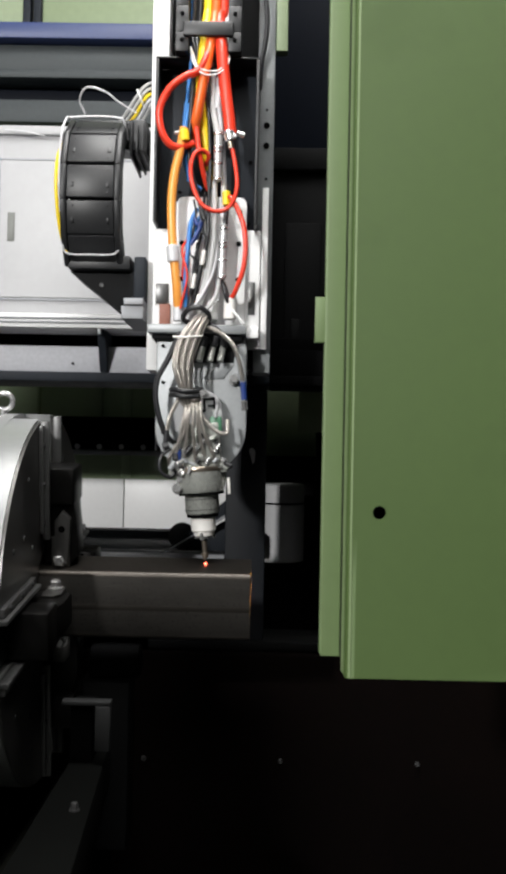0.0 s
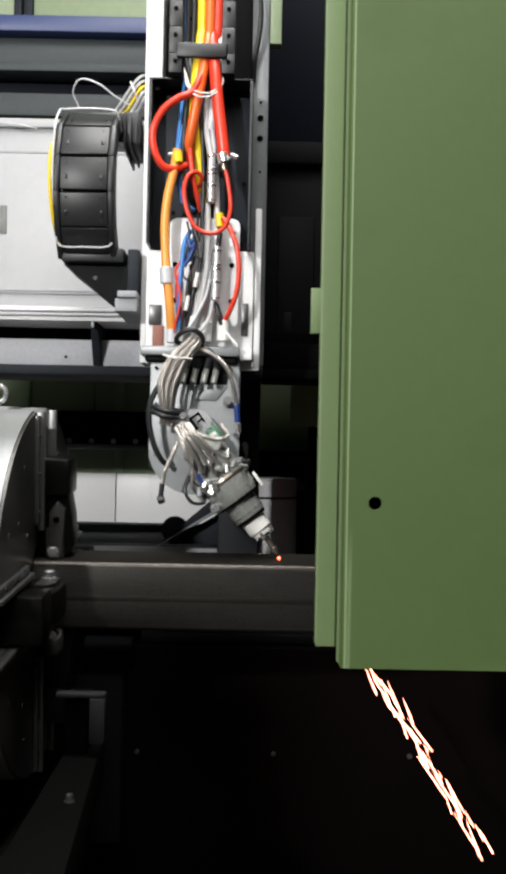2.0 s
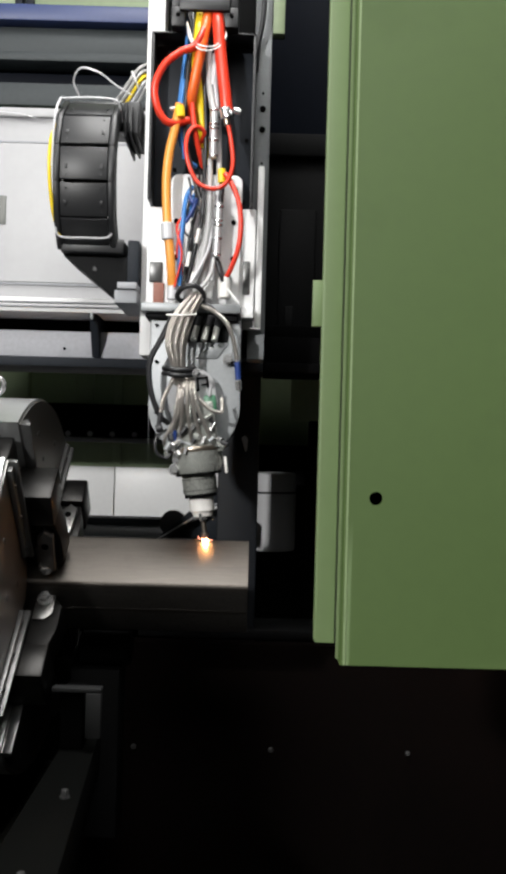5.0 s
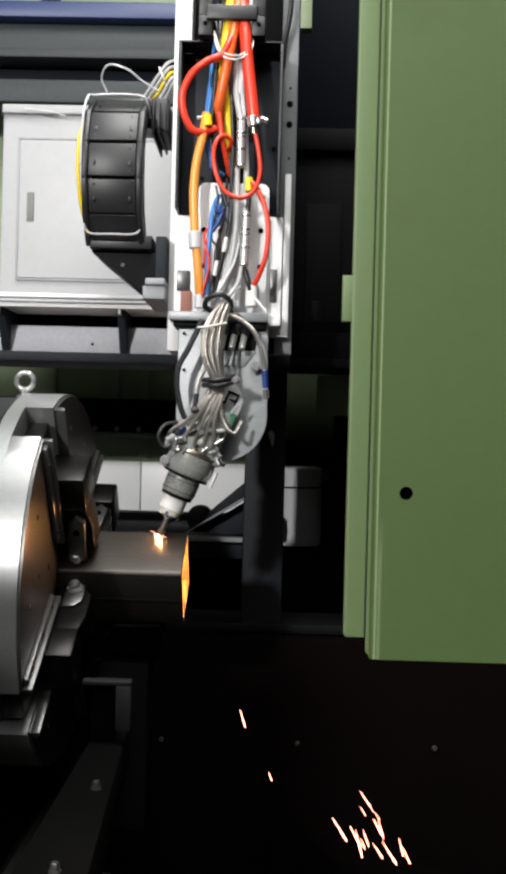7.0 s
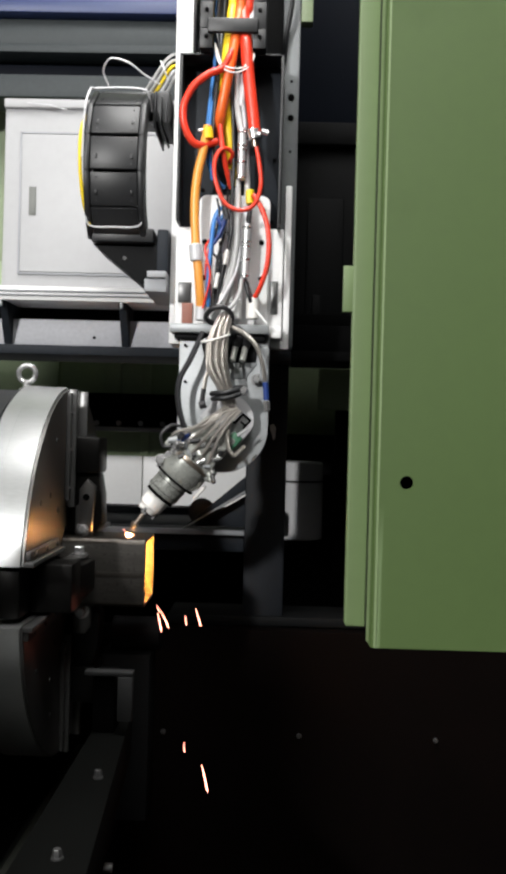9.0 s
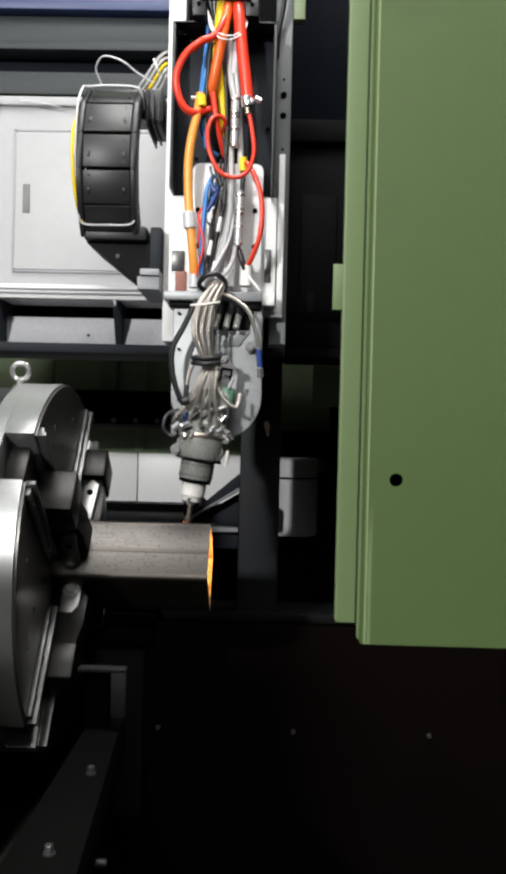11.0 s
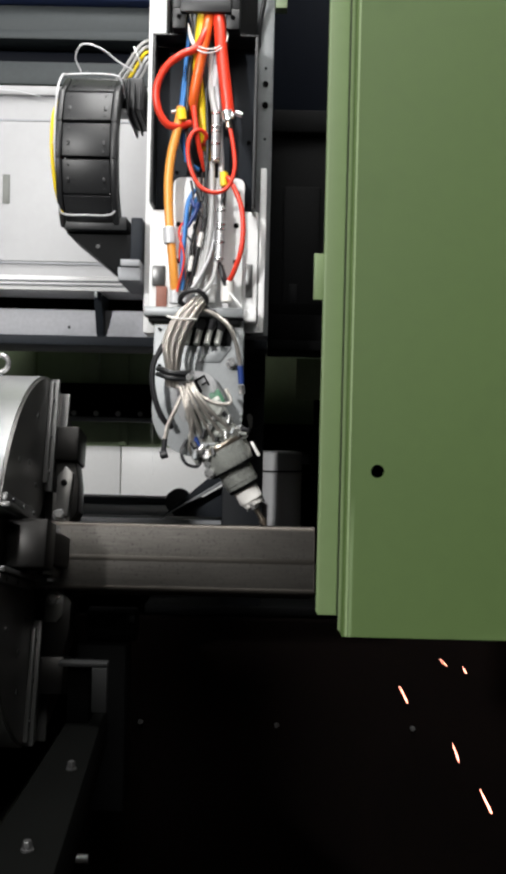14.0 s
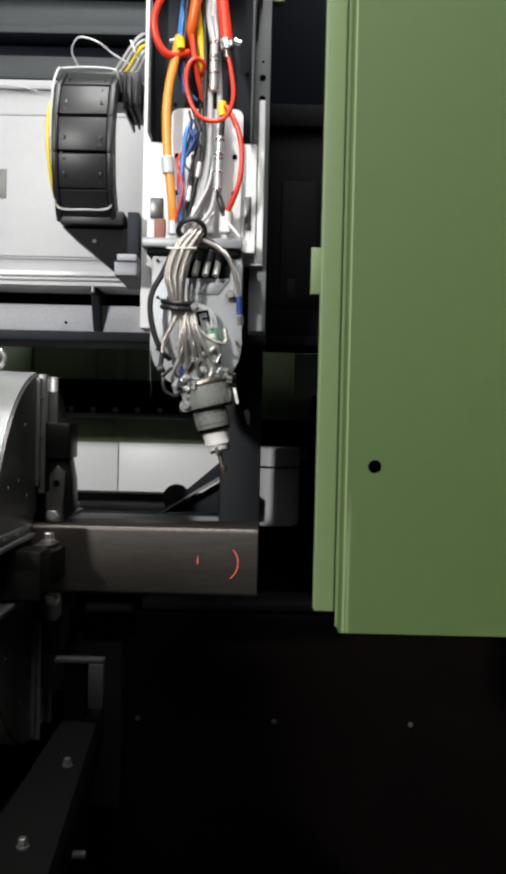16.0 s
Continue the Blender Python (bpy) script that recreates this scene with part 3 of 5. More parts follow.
# ---- vertical axis column ----
def z_column():
    c = thing("axis_column", (-0.06, 0.1, 1.25), "white and grey vertical axis column with guide rails", "column")
    part("left_rail", box(-0.149, -0.124, 0.06, 0.12, 1.254, 2.4, 0.002), WHITE, c, "white painted side plate")
    part("right_rail", box(0.004, 0.0285, 0.062, 0.12, 1.253, 2.4, 0.002), GREY, c, "machined grey side plate")
    part("back_plate", box(-0.124, 0.004, 0.10, 0.16, 1.262, 2.4, 0.002), BLACK_GREY, c)
    part("carriage_mount", box(-0.13, 0.01, 0.16, 0.222, 1.27, 1.60, 0.002), DARK, c)
    h = part("bolt_hole", turned([(0, 0.0045), (0.002, 0.0045)], (0.0175, 0.0605, 1.6095), "y", 16), PIT, c)
    repeat(h, [(0, 0, -0.0293)])
    s = part("small_hole", turned([(0, 0.0018), (0.002, 0.0018)], (0.0175, 0.0605, 1.632), "y", 12), PIT, c)
    repeat(s, [(0.0005, 0, -0.10)])
    part("tab", box(0.029, 0.046, 0.06, 0.08, 1.717, 2.2, 0.002), GREEN_WALL, c, "pale green side tab")
    part("cable", hose([(0.012, 0.045, 2.1), (0.008, 0.04, 1.85), (0.016, 0.04, 1.75), (0.008, 0.05, 1.69), (0.006, 0.06, 1.66)], 0.0035, 8), CABLE, c)


z_column()


# ---- cable chain loop beside the column ----
def chain_loop():
    k = thing("cable_chain", (-0.22, 0.05, 1.335), "black plastic energy chain loop carrying a yellow cable", "cable chain")
    # links along a half loop that bulges to the viewer
    steps = [(1.600, 0.09, 78), (1.590, 0.035, 52), (1.552, 0.004, 20), (1.505, -0.004, 2), (1.458, 0.002, -14), (1.418, 0.022, -40)]
    for z, y, tilt in steps:
        bm = box(-0.0325, 0.0325, -0.004, 0.004, -0.0225, 0.0225, 0.002)
        for sx in (-1, 1):
            box(sx * 0.037 - 0.0045, sx * 0.037 + 0.0045, -0.006, 0.022, -0.026, 0.026, 0.003, bm)
            for sz in (-0.012, 0.012):
                turned([(-0.0048, 0.0014), (-0.004, 0.0014)], (sx * 0.024, 0, sz * 1.3), "y", 8, bm)
            box(sx * 0.0245 - 0.0022, sx * 0.0245 + 0.0022, -0.0052, -0.0035, -0.008, -0.001, 0.0005, bm)
        bm.transform(Matrix.Translation((-0.222, y, z)) @ Matrix.Rotation(radians(-tilt), 4, "X"))
        part("link", bm, BLACK, k)
    part("inner_strip", box(-0.2535, -0.1905, 0.010, 0.020, 1.445, 1.575, 0.002), BLACK, k)
    part("top_run", box(-0.258, -0.160, 0.07, 0.155, 1.585, 1.618, 0.005), BLACK, k)
    part("bend_block", box(-0.179, -0.154, 0.05, 0.15, 1.566, 1.612, 0.004), BLACK, k)
    for i in range(3):
        part("rib", box(-0.176 + 0.008 * i, -0.173 + 0.008 * i, 0.044, 0.15, 1.556 + 0.004 * i, 1.608 - 0.006 * i, 0.001), BLACK, k)
    part("end_box", box(-0.258, -0.17, 0.03, 0.14, 1.392, 1.412, 0.003), BLACK, k)
    part("trim_wire", hose([(-0.2655, -0.004, 1.50), (-0.2645, 0.0, 1.565), (-0.261, 0.014, 1.597), (-0.255, 0.026, 1.604), (-0.222, 0.024, 1.605), (-0.190, 0.026, 1.604), (-0.182, 0.03, 1.598), (-0.179, 0.045, 1.58)], 0.0016), CLEAR, k)
    part("trim_wire", hose([(-0.262, 0.01, 1.43), (-0.257, 0.015, 1.411), (-0.222, 0.012, 1.4085), (-0.19, 0.015, 1.411), (-0.181, 0.02, 1.43)], 0.0014, 6), CLEAR, k)
    part("yellow_cable", hose([(-0.258, 0.02, 1.412), (-0.266, 0.006, 1.45), (-0.2695, -0.002, 1.50), (-0.268, 0.0, 1.54), (-0.262, 0.012, 1.565)], 0.0026), YELLOW, k, "yellow cable")
    b = thing("chain_bracket", (-0.2, 0.1, 1.335), "dark sheet-metal bracket below the energy chain", "bracket")
    part("plate", prism([(-0.258, 1.3915), (-0.166, 1.3915), (-0.166, 1.336), (-0.187, 1.336)], 0.045, 0.16, 0.001), BLACK_GREY, b)
    part("rivet", turned([(0, 0.003), (0.003, 0.003)], (-0.212, 0.0425, 1.372), "y", 12), BLACK, b)
    part("block", box(-0.1655, -0.1495, 0.035, 0.16, 1.352, 1.412, 0.002), DARK, b)
    part("foot", box(-0.180, -0.1495, 0.02, 0.16, 1.322, 1.340, 0.001), MID, b)
    part("foot", box(-0.176, -0.1495, 0.015, 0.16, 1.341, 1.350, 0.001), MID, b)
    w = thing("wire_bundle", (-0.19, 0.1, 1.61), "loose grey and yellow wires with cable ties", "wires")
    for i in range(5):
        m = (WIRE, WIRE, YELLOW, CLEAR, WIRE)[i]
        dx = 0.008 * i
        part("wire", hose([(-0.215 + dx, 0.11, 1.612), (-0.195 + dx, 0.10, 1.632), (-0.165 + 0.4 * dx, 0.09, 1.672 - 0.006 * i), (-0.148, 0.11, 1.69 - 0.01 * i)], 0.0024, 6), m, w)
    part("loop", hose([(-0.244, 0.06, 1.621), (-0.250, 0.05, 1.638), (-0.238, 0.04, 1.652), (-0.212, 0.04, 1.646), (-0.192, 0.05, 1.634), (-0.17, 0.06, 1.624)], 0.0014, 6), CLEAR, w)
    part("tie", hose([(-0.172, 0.075, 1.664), (-0.166, 0.075, 1.650), (-0.163, 0.085, 1.642)], 0.0015, 6), WHITE, w)


chain_loop()


# ---- moving laser unit ----
PIVOT = (-0.0707, 0.0, 1.195)
laser_unit = thing("laser_cutting_unit", (-0.06, 0.03, 1.30), "white laser cutting unit with hose bundle on a vertical slide", "laser cutter")


def slide():
    u = laser_unit
    part("base_casting", box(-0.139, 0.0125, 0.035, 0.058, 1.313, 1.452, 0.003), WHITE, u, "white machined base casting")
    part("bare_patch", box(-0.134, -0.116, 0.031, 0.0355, 1.346, 1.374, 0.001), EDGE, u)
    part("bare_patch", box(-0.004, 0.0055, 0.031, 0.0355, 1.332, 1.378, 0.001), EDGE, u)
    part("oxide_patch", box(-0.128, -0.113, 0.030, 0.0352, 1.314, 1.345, 0.001), RUST, u)
    # open dark cable tray
    part("tray_back", box(-0.135, 0.005, 0.045, 0.049, 1.452, 1.681, 0.001), DARK, u)
    part("tray_side", box(-0.137, -0.1325, 0.005, 0.049, 1.455, 1.681, 0.001), BLACK, u)
    part("tray_side", box(0.0025, 0.007, 0.005, 0.049, 1.452, 1.681, 0.001), BLACK, u)
    part("tray_lip", box(-0.137, -0.094, 0.005, 0.049, 1.6812, 1.6835, 0.0006), BLACK, u)
    part("tray_lip", box(-0.034, 0.007, 0.005, 0.049, 1.6812, 1.6835, 0.0006), BLACK, u)
    part("tray_lip", box(-0.0938, -0.0342, 0.034, 0.049, 1.6812, 1.6835, 0.0006), BLACK, u)
    for x, z in ((-0.112, 1.50), (-0.112, 1.66), (-0.008, 1.49), (-0.006, 1.463), (-0.104, 1.506), (-0.004, 1.55)):
        part("screw", turned([(0, 0.0026), (0.002, 0.0026)], (x, 0.0425, z), "y", 10), PIT, u)
    # mounting plate with bores
    pts = arc(-0.018, 1.484, 0.010, 0, 90, 5) + arc(-0.096, 1.484, 0.010, 90, 180, 5) + [(-0.106, 1.315), (-0.008, 1.315)]
    part("mounting_plate", prism(pts, 0.022, 0.034, 0.0015), WHITE, u, "white plate with rounded corners")
    for x, z in ((-0.0185, 1.429), (-0.0185, 1.379), (-0.0975, 1.429), (-0.0975, 1.379)):
        part("bore", turned([(0, 0.0036), (0.002, 0.0036)], (x, 0.0205, z), "y", 14), PIT, u)
    part("upper_screw", turned([(0, 0.002), (0.002, 0.002)], (-0.016, 0.0205, 1.474), "y", 10), PIT, u)
    # bottom flange and the edge bar on its side
    part("flange", box(-0.1405, -0.0055, -0.004, 0.058, 1.3000, 1.3125, 0.002), GREY, u, "machined bottom flange")
    part("flange_end", box(-0.0055, 0.012, 0.010, 0.058, 1.2965, 1.3125, 0.002), WHITE, u)
    part("under_block", box(-0.135, -0.100, 0.006, 0.058, 1.2925, 1.2997, 0.002), BLACK_GREY, u)
    part("under_block", box(-0.040, -0.010, 0.006, 0.058, 1.2905, 1.2997, 0.002), BLACK_GREY, u)
    part("edge_bar", box(0.0135, 0.0225, 0.040, 0.060, 1.288, 1.514, 0.0015), WHITE, u, "white edge bar")
    part("edge_foot", box(-0.004, 0.0225, 0.042, 0.060, 1.2855, 1.2963, 0.001), WHITE, u)
    # energy chain end that comes from above
    ch = part("chain_end", box(-0.098, -0.030, -0.018, -0.010, 1.703, 1.723, 0.002), BLACK, u, "black energy chain crosspiece")
    for sx in (-0.1, -0.028):
        for i in range(8):
            z = 1.693 + 0.036 * i
            part("chain_side", box(sx - 0.009, sx + 0.009, -0.012, 0.036, max(z - 0.0185, 1.6838), z + 0.0175, 0.0012), BLACK, u)
            part("chain_pin", turned([(0, 0.003), (0.002, 0.003)], (sx, -0.0135, z + 0.006), "y", 10), PIT, u)
    for i in range(1, 4):
        part("chain_rung", box(-0.094, -0.034, 0.026, 0.034, 1.703 + 0.072 * i, 1.723 + 0.072 * i, 0.002), BLACK, u)


slide()


def hoses():
    u = laser_unit
    top = 2.0

    def run(name, points, r, material, label=""):
        return part(name, hose(points, r), material, u, label)

    # bundle down the chain
    run("yellow_hose", [(-0.066, 0.018, top), (-0.066, 0.018, 1.76), (-0.0670, 0.0150, 1.7470), (-0.0720, -0.0050, 1.6760), (-0.0740, 0.0000, 1.6240), (-0.0680, 0.0100, 1.5820), (-0.0630, 0.0150, 1.5370), (-0.0620, 0.0200, 1.5070)], 0.0068, YELLOW)
    run("orange_hose", [(-0.055, 0.008, top), (-0.055, 0.008, 1.76), (-0.0560, 0.0080, 1.7440), (-0.0630, -0.0100, 1.6820), (-0.0710, -0.0120, 1.6350), (-0.0790, -0.0050, 1.5920), (-0.0820, 0.0120, 1.5740)], 0.0070, FLAME)
    run("red_hose", [(-0.045, 0.016, top), (-0.045, 0.016, 1.76), (-0.0510, 0.0120, 1.7460), (-0.0460, -0.0080, 1.6910), (-0.0410, -0.0120, 1.6430), (-0.0340, -0.0140, 1.5930), (-0.0310, -0.0140, 1.5700)], 0.0082, RED)
    run("red_hose", [(-0.050, 0.026, top), (-0.050, 0.026, 1.76), (-0.0530, 0.0220, 1.7270), (-0.0640, -0.0120, 1.6810), (-0.0760, -0.0180, 1.6550), (-0.0950, -0.0200, 1.6450), (-0.1150, -0.0220, 1.6270), (-0.1270, -0.0220, 1.6000), (-0.1250, -0.0200, 1.5740), (-0.1140, -0.0160, 1.5550), (-0.1000, -0.0100, 1.5530), (-0.0830, 0.0000, 1.5610)], 0.0050, RED)
    run("red_loop", [(-0.0300, -0.0140, 1.5570), (-0.0240, -0.0160, 1.5280), (-0.0210, -0.0180, 1.4970), (-0.0290, -0.0200, 1.4720), (-0.0460, -0.0220, 1.4630), (-0.0670, -0.0220, 1.4710), (-0.0800, -0.0220, 1.4950), (-0.0840, -0.0200, 1.5220), (-0.0790, -0.0160, 1.5420), (-0.0690, -0.0100, 1.5490), (-0.0610, -0.0020, 1.5440), (-0.0650, 0.0100, 1.5350)], 0.0029, RED)
    run("red_hose", [(-0.0820, 0.0060, 1.6260), (-0.0790, -0.0040, 1.5840), (-0.0740, -0.0080, 1.5490), (-0.0690, 0.0000, 1.5240), (-0.0620, 0.0120, 1.5010)], 0.0036, RED)
    run("red_hose", [(-0.0310, -0.0100, 1.4870), (-0.0200, -0.0180, 1.4680), (-0.0110, -0.0200, 1.4440), (-0.0080, -0.0200, 1.4140), (-0.0110, -0.0180, 1.3840), (-0.0200, -0.0120, 1.3590), (-0.0280, -0.0040, 1.3450)], 0.0034, RED)
    run("orange_hose", [(-0.0950, -0.0060, 1.5800), (-0.1000, -0.0080, 1.5480), (-0.1070, -0.0080, 1.5140), (-0.1100, -0.0080, 1.4760), (-0.1080, -0.0080, 1.4300), (-0.1050, -0.0080, 1.4000), (-0.1010, -0.0060, 1.3620), (-0.0990, 0.0000, 1.3320)], 0.0062, ORANGE)
    run("blue_hose", [(-0.089, 0.022, top), (-0.089, 0.022, 1.76), (-0.0880, 0.0160, 1.7240), (-0.0890, 0.0120, 1.6750), (-0.0930, 0.0080, 1.6270), (-0.0970, 0.0060, 1.5720), (-0.0940, 0.0100, 1.5350), (-0.0830, 0.0120, 1.5120), (-0.0710, 0.0140, 1.5020)], 0.0027, HOSE_BLUE)
    run("blue_hose", [(-0.0890, 0.0000, 1.6160), (-0.0930, -0.0040, 1.5840), (-0.0920, 0.0040, 1.5410), (-0.0880, 0.0120, 1.5120)], 0.0028, HOSE_BLUE)
    run("blue_hose", [(-0.0760, 0.0080, 1.4730), (-0.0830, -0.0040, 1.4540), (-0.0860, -0.0080, 1.4230), (-0.0890, -0.0060, 1.3770), (-0.0890, 0.0000, 1.3360)], 0.0032, HOSE_BLUE)
    run("blue_hose", [(-0.0710, 0.0060, 1.4630), (-0.0780, 0.0000, 1.4490), (-0.0760, 0.0000, 1.4310), (-0.0730, 0.0040, 1.4470)], 0.0030, HOSE_BLUE)
    run("thin_red_wire", [(-0.0760, 0.0060, 1.4380), (-0.0840, -0.0060, 1.4230), (-0.0910, -0.0080, 1.4040), (-0.0930, -0.0040, 1.3780), (-0.0870, 0.0020, 1.3640), (-0.0880, 0.0060, 1.3340)], 0.0017, RED)
    run("white_hose", [(-0.036, 0.018, top), (-0.036, 0.018, 1.76), (-0.0410, 0.0160, 1.7400), (-0.0410, 0.0060, 1.7040), (-0.0450, 0.0040, 1.6570), (-0.0510, 0.0060, 1.6110)], 0.0062, CLEAR)
    run("black_cable", [(-0.078, 0.020, top), (-0.078, 0.020, 1.76), (-0.0820, 0.0160, 1.7240), (-0.0800, 0.0000, 1.6780), (-0.0850, -0.0040, 1.6300), (-0.0870, -0.0040, 1.5840), (-0.0880, 0.0040, 1.5410), (-0.0770, 0.0040, 1.4950), (-0.0650, 0.0040, 1.4570)], 0.0032, CABLE)
    run("black_cable", [(-0.086, 0.014, top), (-0.086, 0.014, 1.76), (-0.0890, 0.0100, 1.7210), (-0.0760, -0.0020, 1.6620), (-0.0640, 0.0020, 1.6180), (-0.0600, 0.0040, 1.5640), (-0.0590, 0.0020, 1.5250), (-0.0600, -0.0020, 1.4780), (-0.0620, -0.0040, 1.4240), (-0.0740, 0.0000, 1.3630), (-0.0820, 0.0000, 1.3330)], 0.0026, CABLE)
    run("black_cable", [(-0.0590, 0.0120, 1.6830), (-0.0560, 0.0100, 1.6360), (-0.0500, 0.0100, 1.5900), (-0.0510, 0.0080, 1.5660)], 0.0042, CABLE)
    run("black_cable", [(-0.0350, 0.0060, 1.4810), (-0.0360, 0.0000, 1.4600), (-0.0370, 0.0000, 1.4450)], 0.0036, CABLE)
    run("grey_cable", [(-0.0580, 0.0060, 1.6580), (-0.0560, 0.0040, 1.6110), (-0.0500, -0.0040, 1.5770), (-0.0480, -0.0060, 1.5600)], 0.0046, WIRE)
    run("grey_cable", [(-0.0520, -0.0020, 1.5090), (-0.0510, -0.0060, 1.4540), (-0.0530, -0.0080, 1.4080), (-0.0610, -0.0100, 1.3620), (-0.0720, -0.0100, 1.3310)], 0.0036, WIRE)
    run("grey_cable", [(-0.0580, 0.0060, 1.4990), (-0.0560, 0.0020, 1.4480), (-0.0590, 0.0000, 1.4020), (-0.0670, -0.0060, 1.3550), (-0.0750, -0.0080, 1.3300)], 0.0034, WIRE)
    run("grey_cable", [(-0.0430, -0.0080, 1.3740), (-0.0470, -0.0120, 1.3510), (-0.0570, -0.0160, 1.3340), (-0.0690, -0.0140, 1.3260)], 0.0030, WIRE)
    run("clear_tube", [(-0.0430, 0.0040, 1.5650), (-0.0400, 0.0060, 1.5040), (-0.0400, 0.0040, 1.4420), (-0.0440, 0.0060, 1.3960), (-0.0460, 0.0060, 1.3460)], 0.0040, CLEAR)
    run("thin_wire", [(-0.0660, 0.0080, 1.4960), (-0.0690, 0.0040, 1.4410), (-0.0790, 0.0020, 1.3940), (-0.0800, 0.0040, 1.3410)], 0.0018, CABLE)
    run("thin_wire", [(-0.0750, 0.0060, 1.4260), (-0.0740, 0.0020, 1.3940), (-0.0780, 0.0020, 1.3560), (-0.0790, 0.0020, 1.3360)], 0.0020, CABLE)
    # fine wiring in front of the mounting plate
    run("thin_wire", [(-0.0807, 0.006, 1.485), (-0.0770, -0.002, 1.460), (-0.0845, -0.006, 1.413), (-0.0770, -0.008, 1.394), (-0.0865, -0.002, 1.333)], 0.0016, CABLE)
    run("thin_wire", [(-0.0640, 0.004, 1.525), (-0.0595, -0.004, 1.485), (-0.0595, -0.008, 1.434), (-0.0695, -0.010, 1.384), (-0.0807, -0.004, 1.329)], 0.0017, CABLE)
    run("thin_wire", [(-0.0725, 0.000, 1.470), (-0.0665, -0.010, 1.440), (-0.0610, -0.010, 1.424), (-0.0690, -0.008, 1.395), (-0.0740, -0.004, 1.360)], 0.0014, CABLE)
    run("thin_red_wire", [(-0.0807, -0.002, 1.438), (-0.0940, -0.010, 1.413), (-0.0865, -0.012, 1.376), (-0.0955, -0.006, 1.333)], 0.0015, RED)
    run("thin_blue_wire", [(-0.0800, 0.000, 1.460), (-0.0735, -0.010, 1.446), (-0.0690, -0.010, 1.451), (-0.0735, -0.010, 1.436), (-0.0830, -0.008, 1.420)], 0.0028, CAP_BLUE)
    run("grey_cable", [(-0.0510, 0.004, 1.470), (-0.0490, -0.006, 1.398), (-0.0640, -0.014, 1.354), (-0.0825, -0.012, 1.325)], 0.0024, CLEAR)
    run("black_cable", [(-0.0400, -0.004, 1.374), (-0.0350, -0.010, 1.356), (-0.0300, -0.008, 1.342)], 0.0030, CABLE)
    run("black_cable", [(-0.0365, -0.002, 1.370), (-0.0305, -0.006, 1.352), (-0.0270, -0.004, 1.345)], 0.0022, CABLE)
    run("grey_cable", [(-0.0530, 0.010, 1.655), (-0.0495, 0.004, 1.620), (-0.0450, 0.000, 1.585), (-0.0455, 0.000, 1.560)], 0.0030, CLEAR)
    for x, z in ((-0.0640, 1.412), (-0.0760, 1.380), (-0.0700, 1.352)):
        part("crimp", rod((x, -0.011, z), (x - 0.003, -0.012, z - 0.020), 0.0028, 10), CERAMIC, u, "white wire crimp")
    # white strap round the bundle
    run("strap", [(-0.0880, -0.0060, 1.6920), (-0.0830, -0.0160, 1.6650), (-0.0700, -0.0220, 1.6490), (-0.0540, -0.0220, 1.6480), (-0.0410, -0.0180, 1.6570), (-0.0350, -0.0100, 1.6730), (-0.0370, 0.0000, 1.6880)], 0.0011, CERAMIC)
    run("strap", [(-0.0860, -0.0040, 1.6870), (-0.0780, -0.0180, 1.6610), (-0.0630, -0.0240, 1.6520), (-0.0470, -0.0200, 1.6560), (-0.0370, -0.0080, 1.6770)], 0.0010, CERAMIC)
    # inline connectors
    for a, b in (((-0.0480, -0.0080, 1.5770), (-0.0480, -0.0060, 1.5080)), ((-0.0380, -0.0080, 1.4480), (-0.0400, -0.0080, 1.3740))):
        av, bv = Vector(a), Vector(b)
        c = part("connector", rod(av, bv, 0.0056, 16), ALU, u, "silver inline connector")
        for f, w in ((0.04, 0.0066), (0.30, 0.0068), (0.38, 0.0066), (0.62, 0.0066), (0.92, 0.0062)):
            p = av.lerp(bv, f)
            part("ring", rod(p, av.lerp(bv, f + 0.06), w, 16), CHROME, c)
    part("collar", rod((-0.1080, -0.0080, 1.4190), (-0.1060, -0.0080, 1.3960), 0.0086, 16), CLEAR, u, "clear hose collar")
    cl = part("hose_clamp", rod((-0.0330, -0.0140, 1.5740), (-0.0300, -0.0140, 1.5600), 0.0090, 18), CHROME, u, "steel hose clamp")
    part("screw", rod((-0.0220, -0.0200, 1.5700), (-0.0120, -0.0200, 1.5660), 0.0042, 12), CHROME, cl)
    part("elbow", rod((-0.0310, -0.0140, 1.5600), (-0.0300, -0.0140, 1.5500), 0.0044, 12), BRASS, u)
    part("t_fitting", rod((-0.1080, -0.0080, 1.5730), (-0.0910, -0.0080, 1.5750), 0.0024, 10), ALU, u)
    part("yellow_tag", rod((-0.0360, -0.0040, 1.4950), (-0.0350, -0.0040, 1.4760), 0.0058, 10), YELLOW, u, "yellow tape tag")
    part("yellow_tag", rod((-0.0950, -0.0100, 1.5760), (-0.0930, -0.0100, 1.5610), 0.0066, 10), YELLOW, u, "yellow tape tag")
    part("bulkhead", rod((-0.0280, -0.0020, 1.3490), (-0.0280, -0.0020, 1.3200), 0.0088, 16), CERAMIC, u, "white bulkhead fitting")
    part("bulkhead", rod((-0.0520, 0.0040, 1.3450), (-0.0520, 0.0040, 1.3190), 0.0080, 16), WHITE, u)
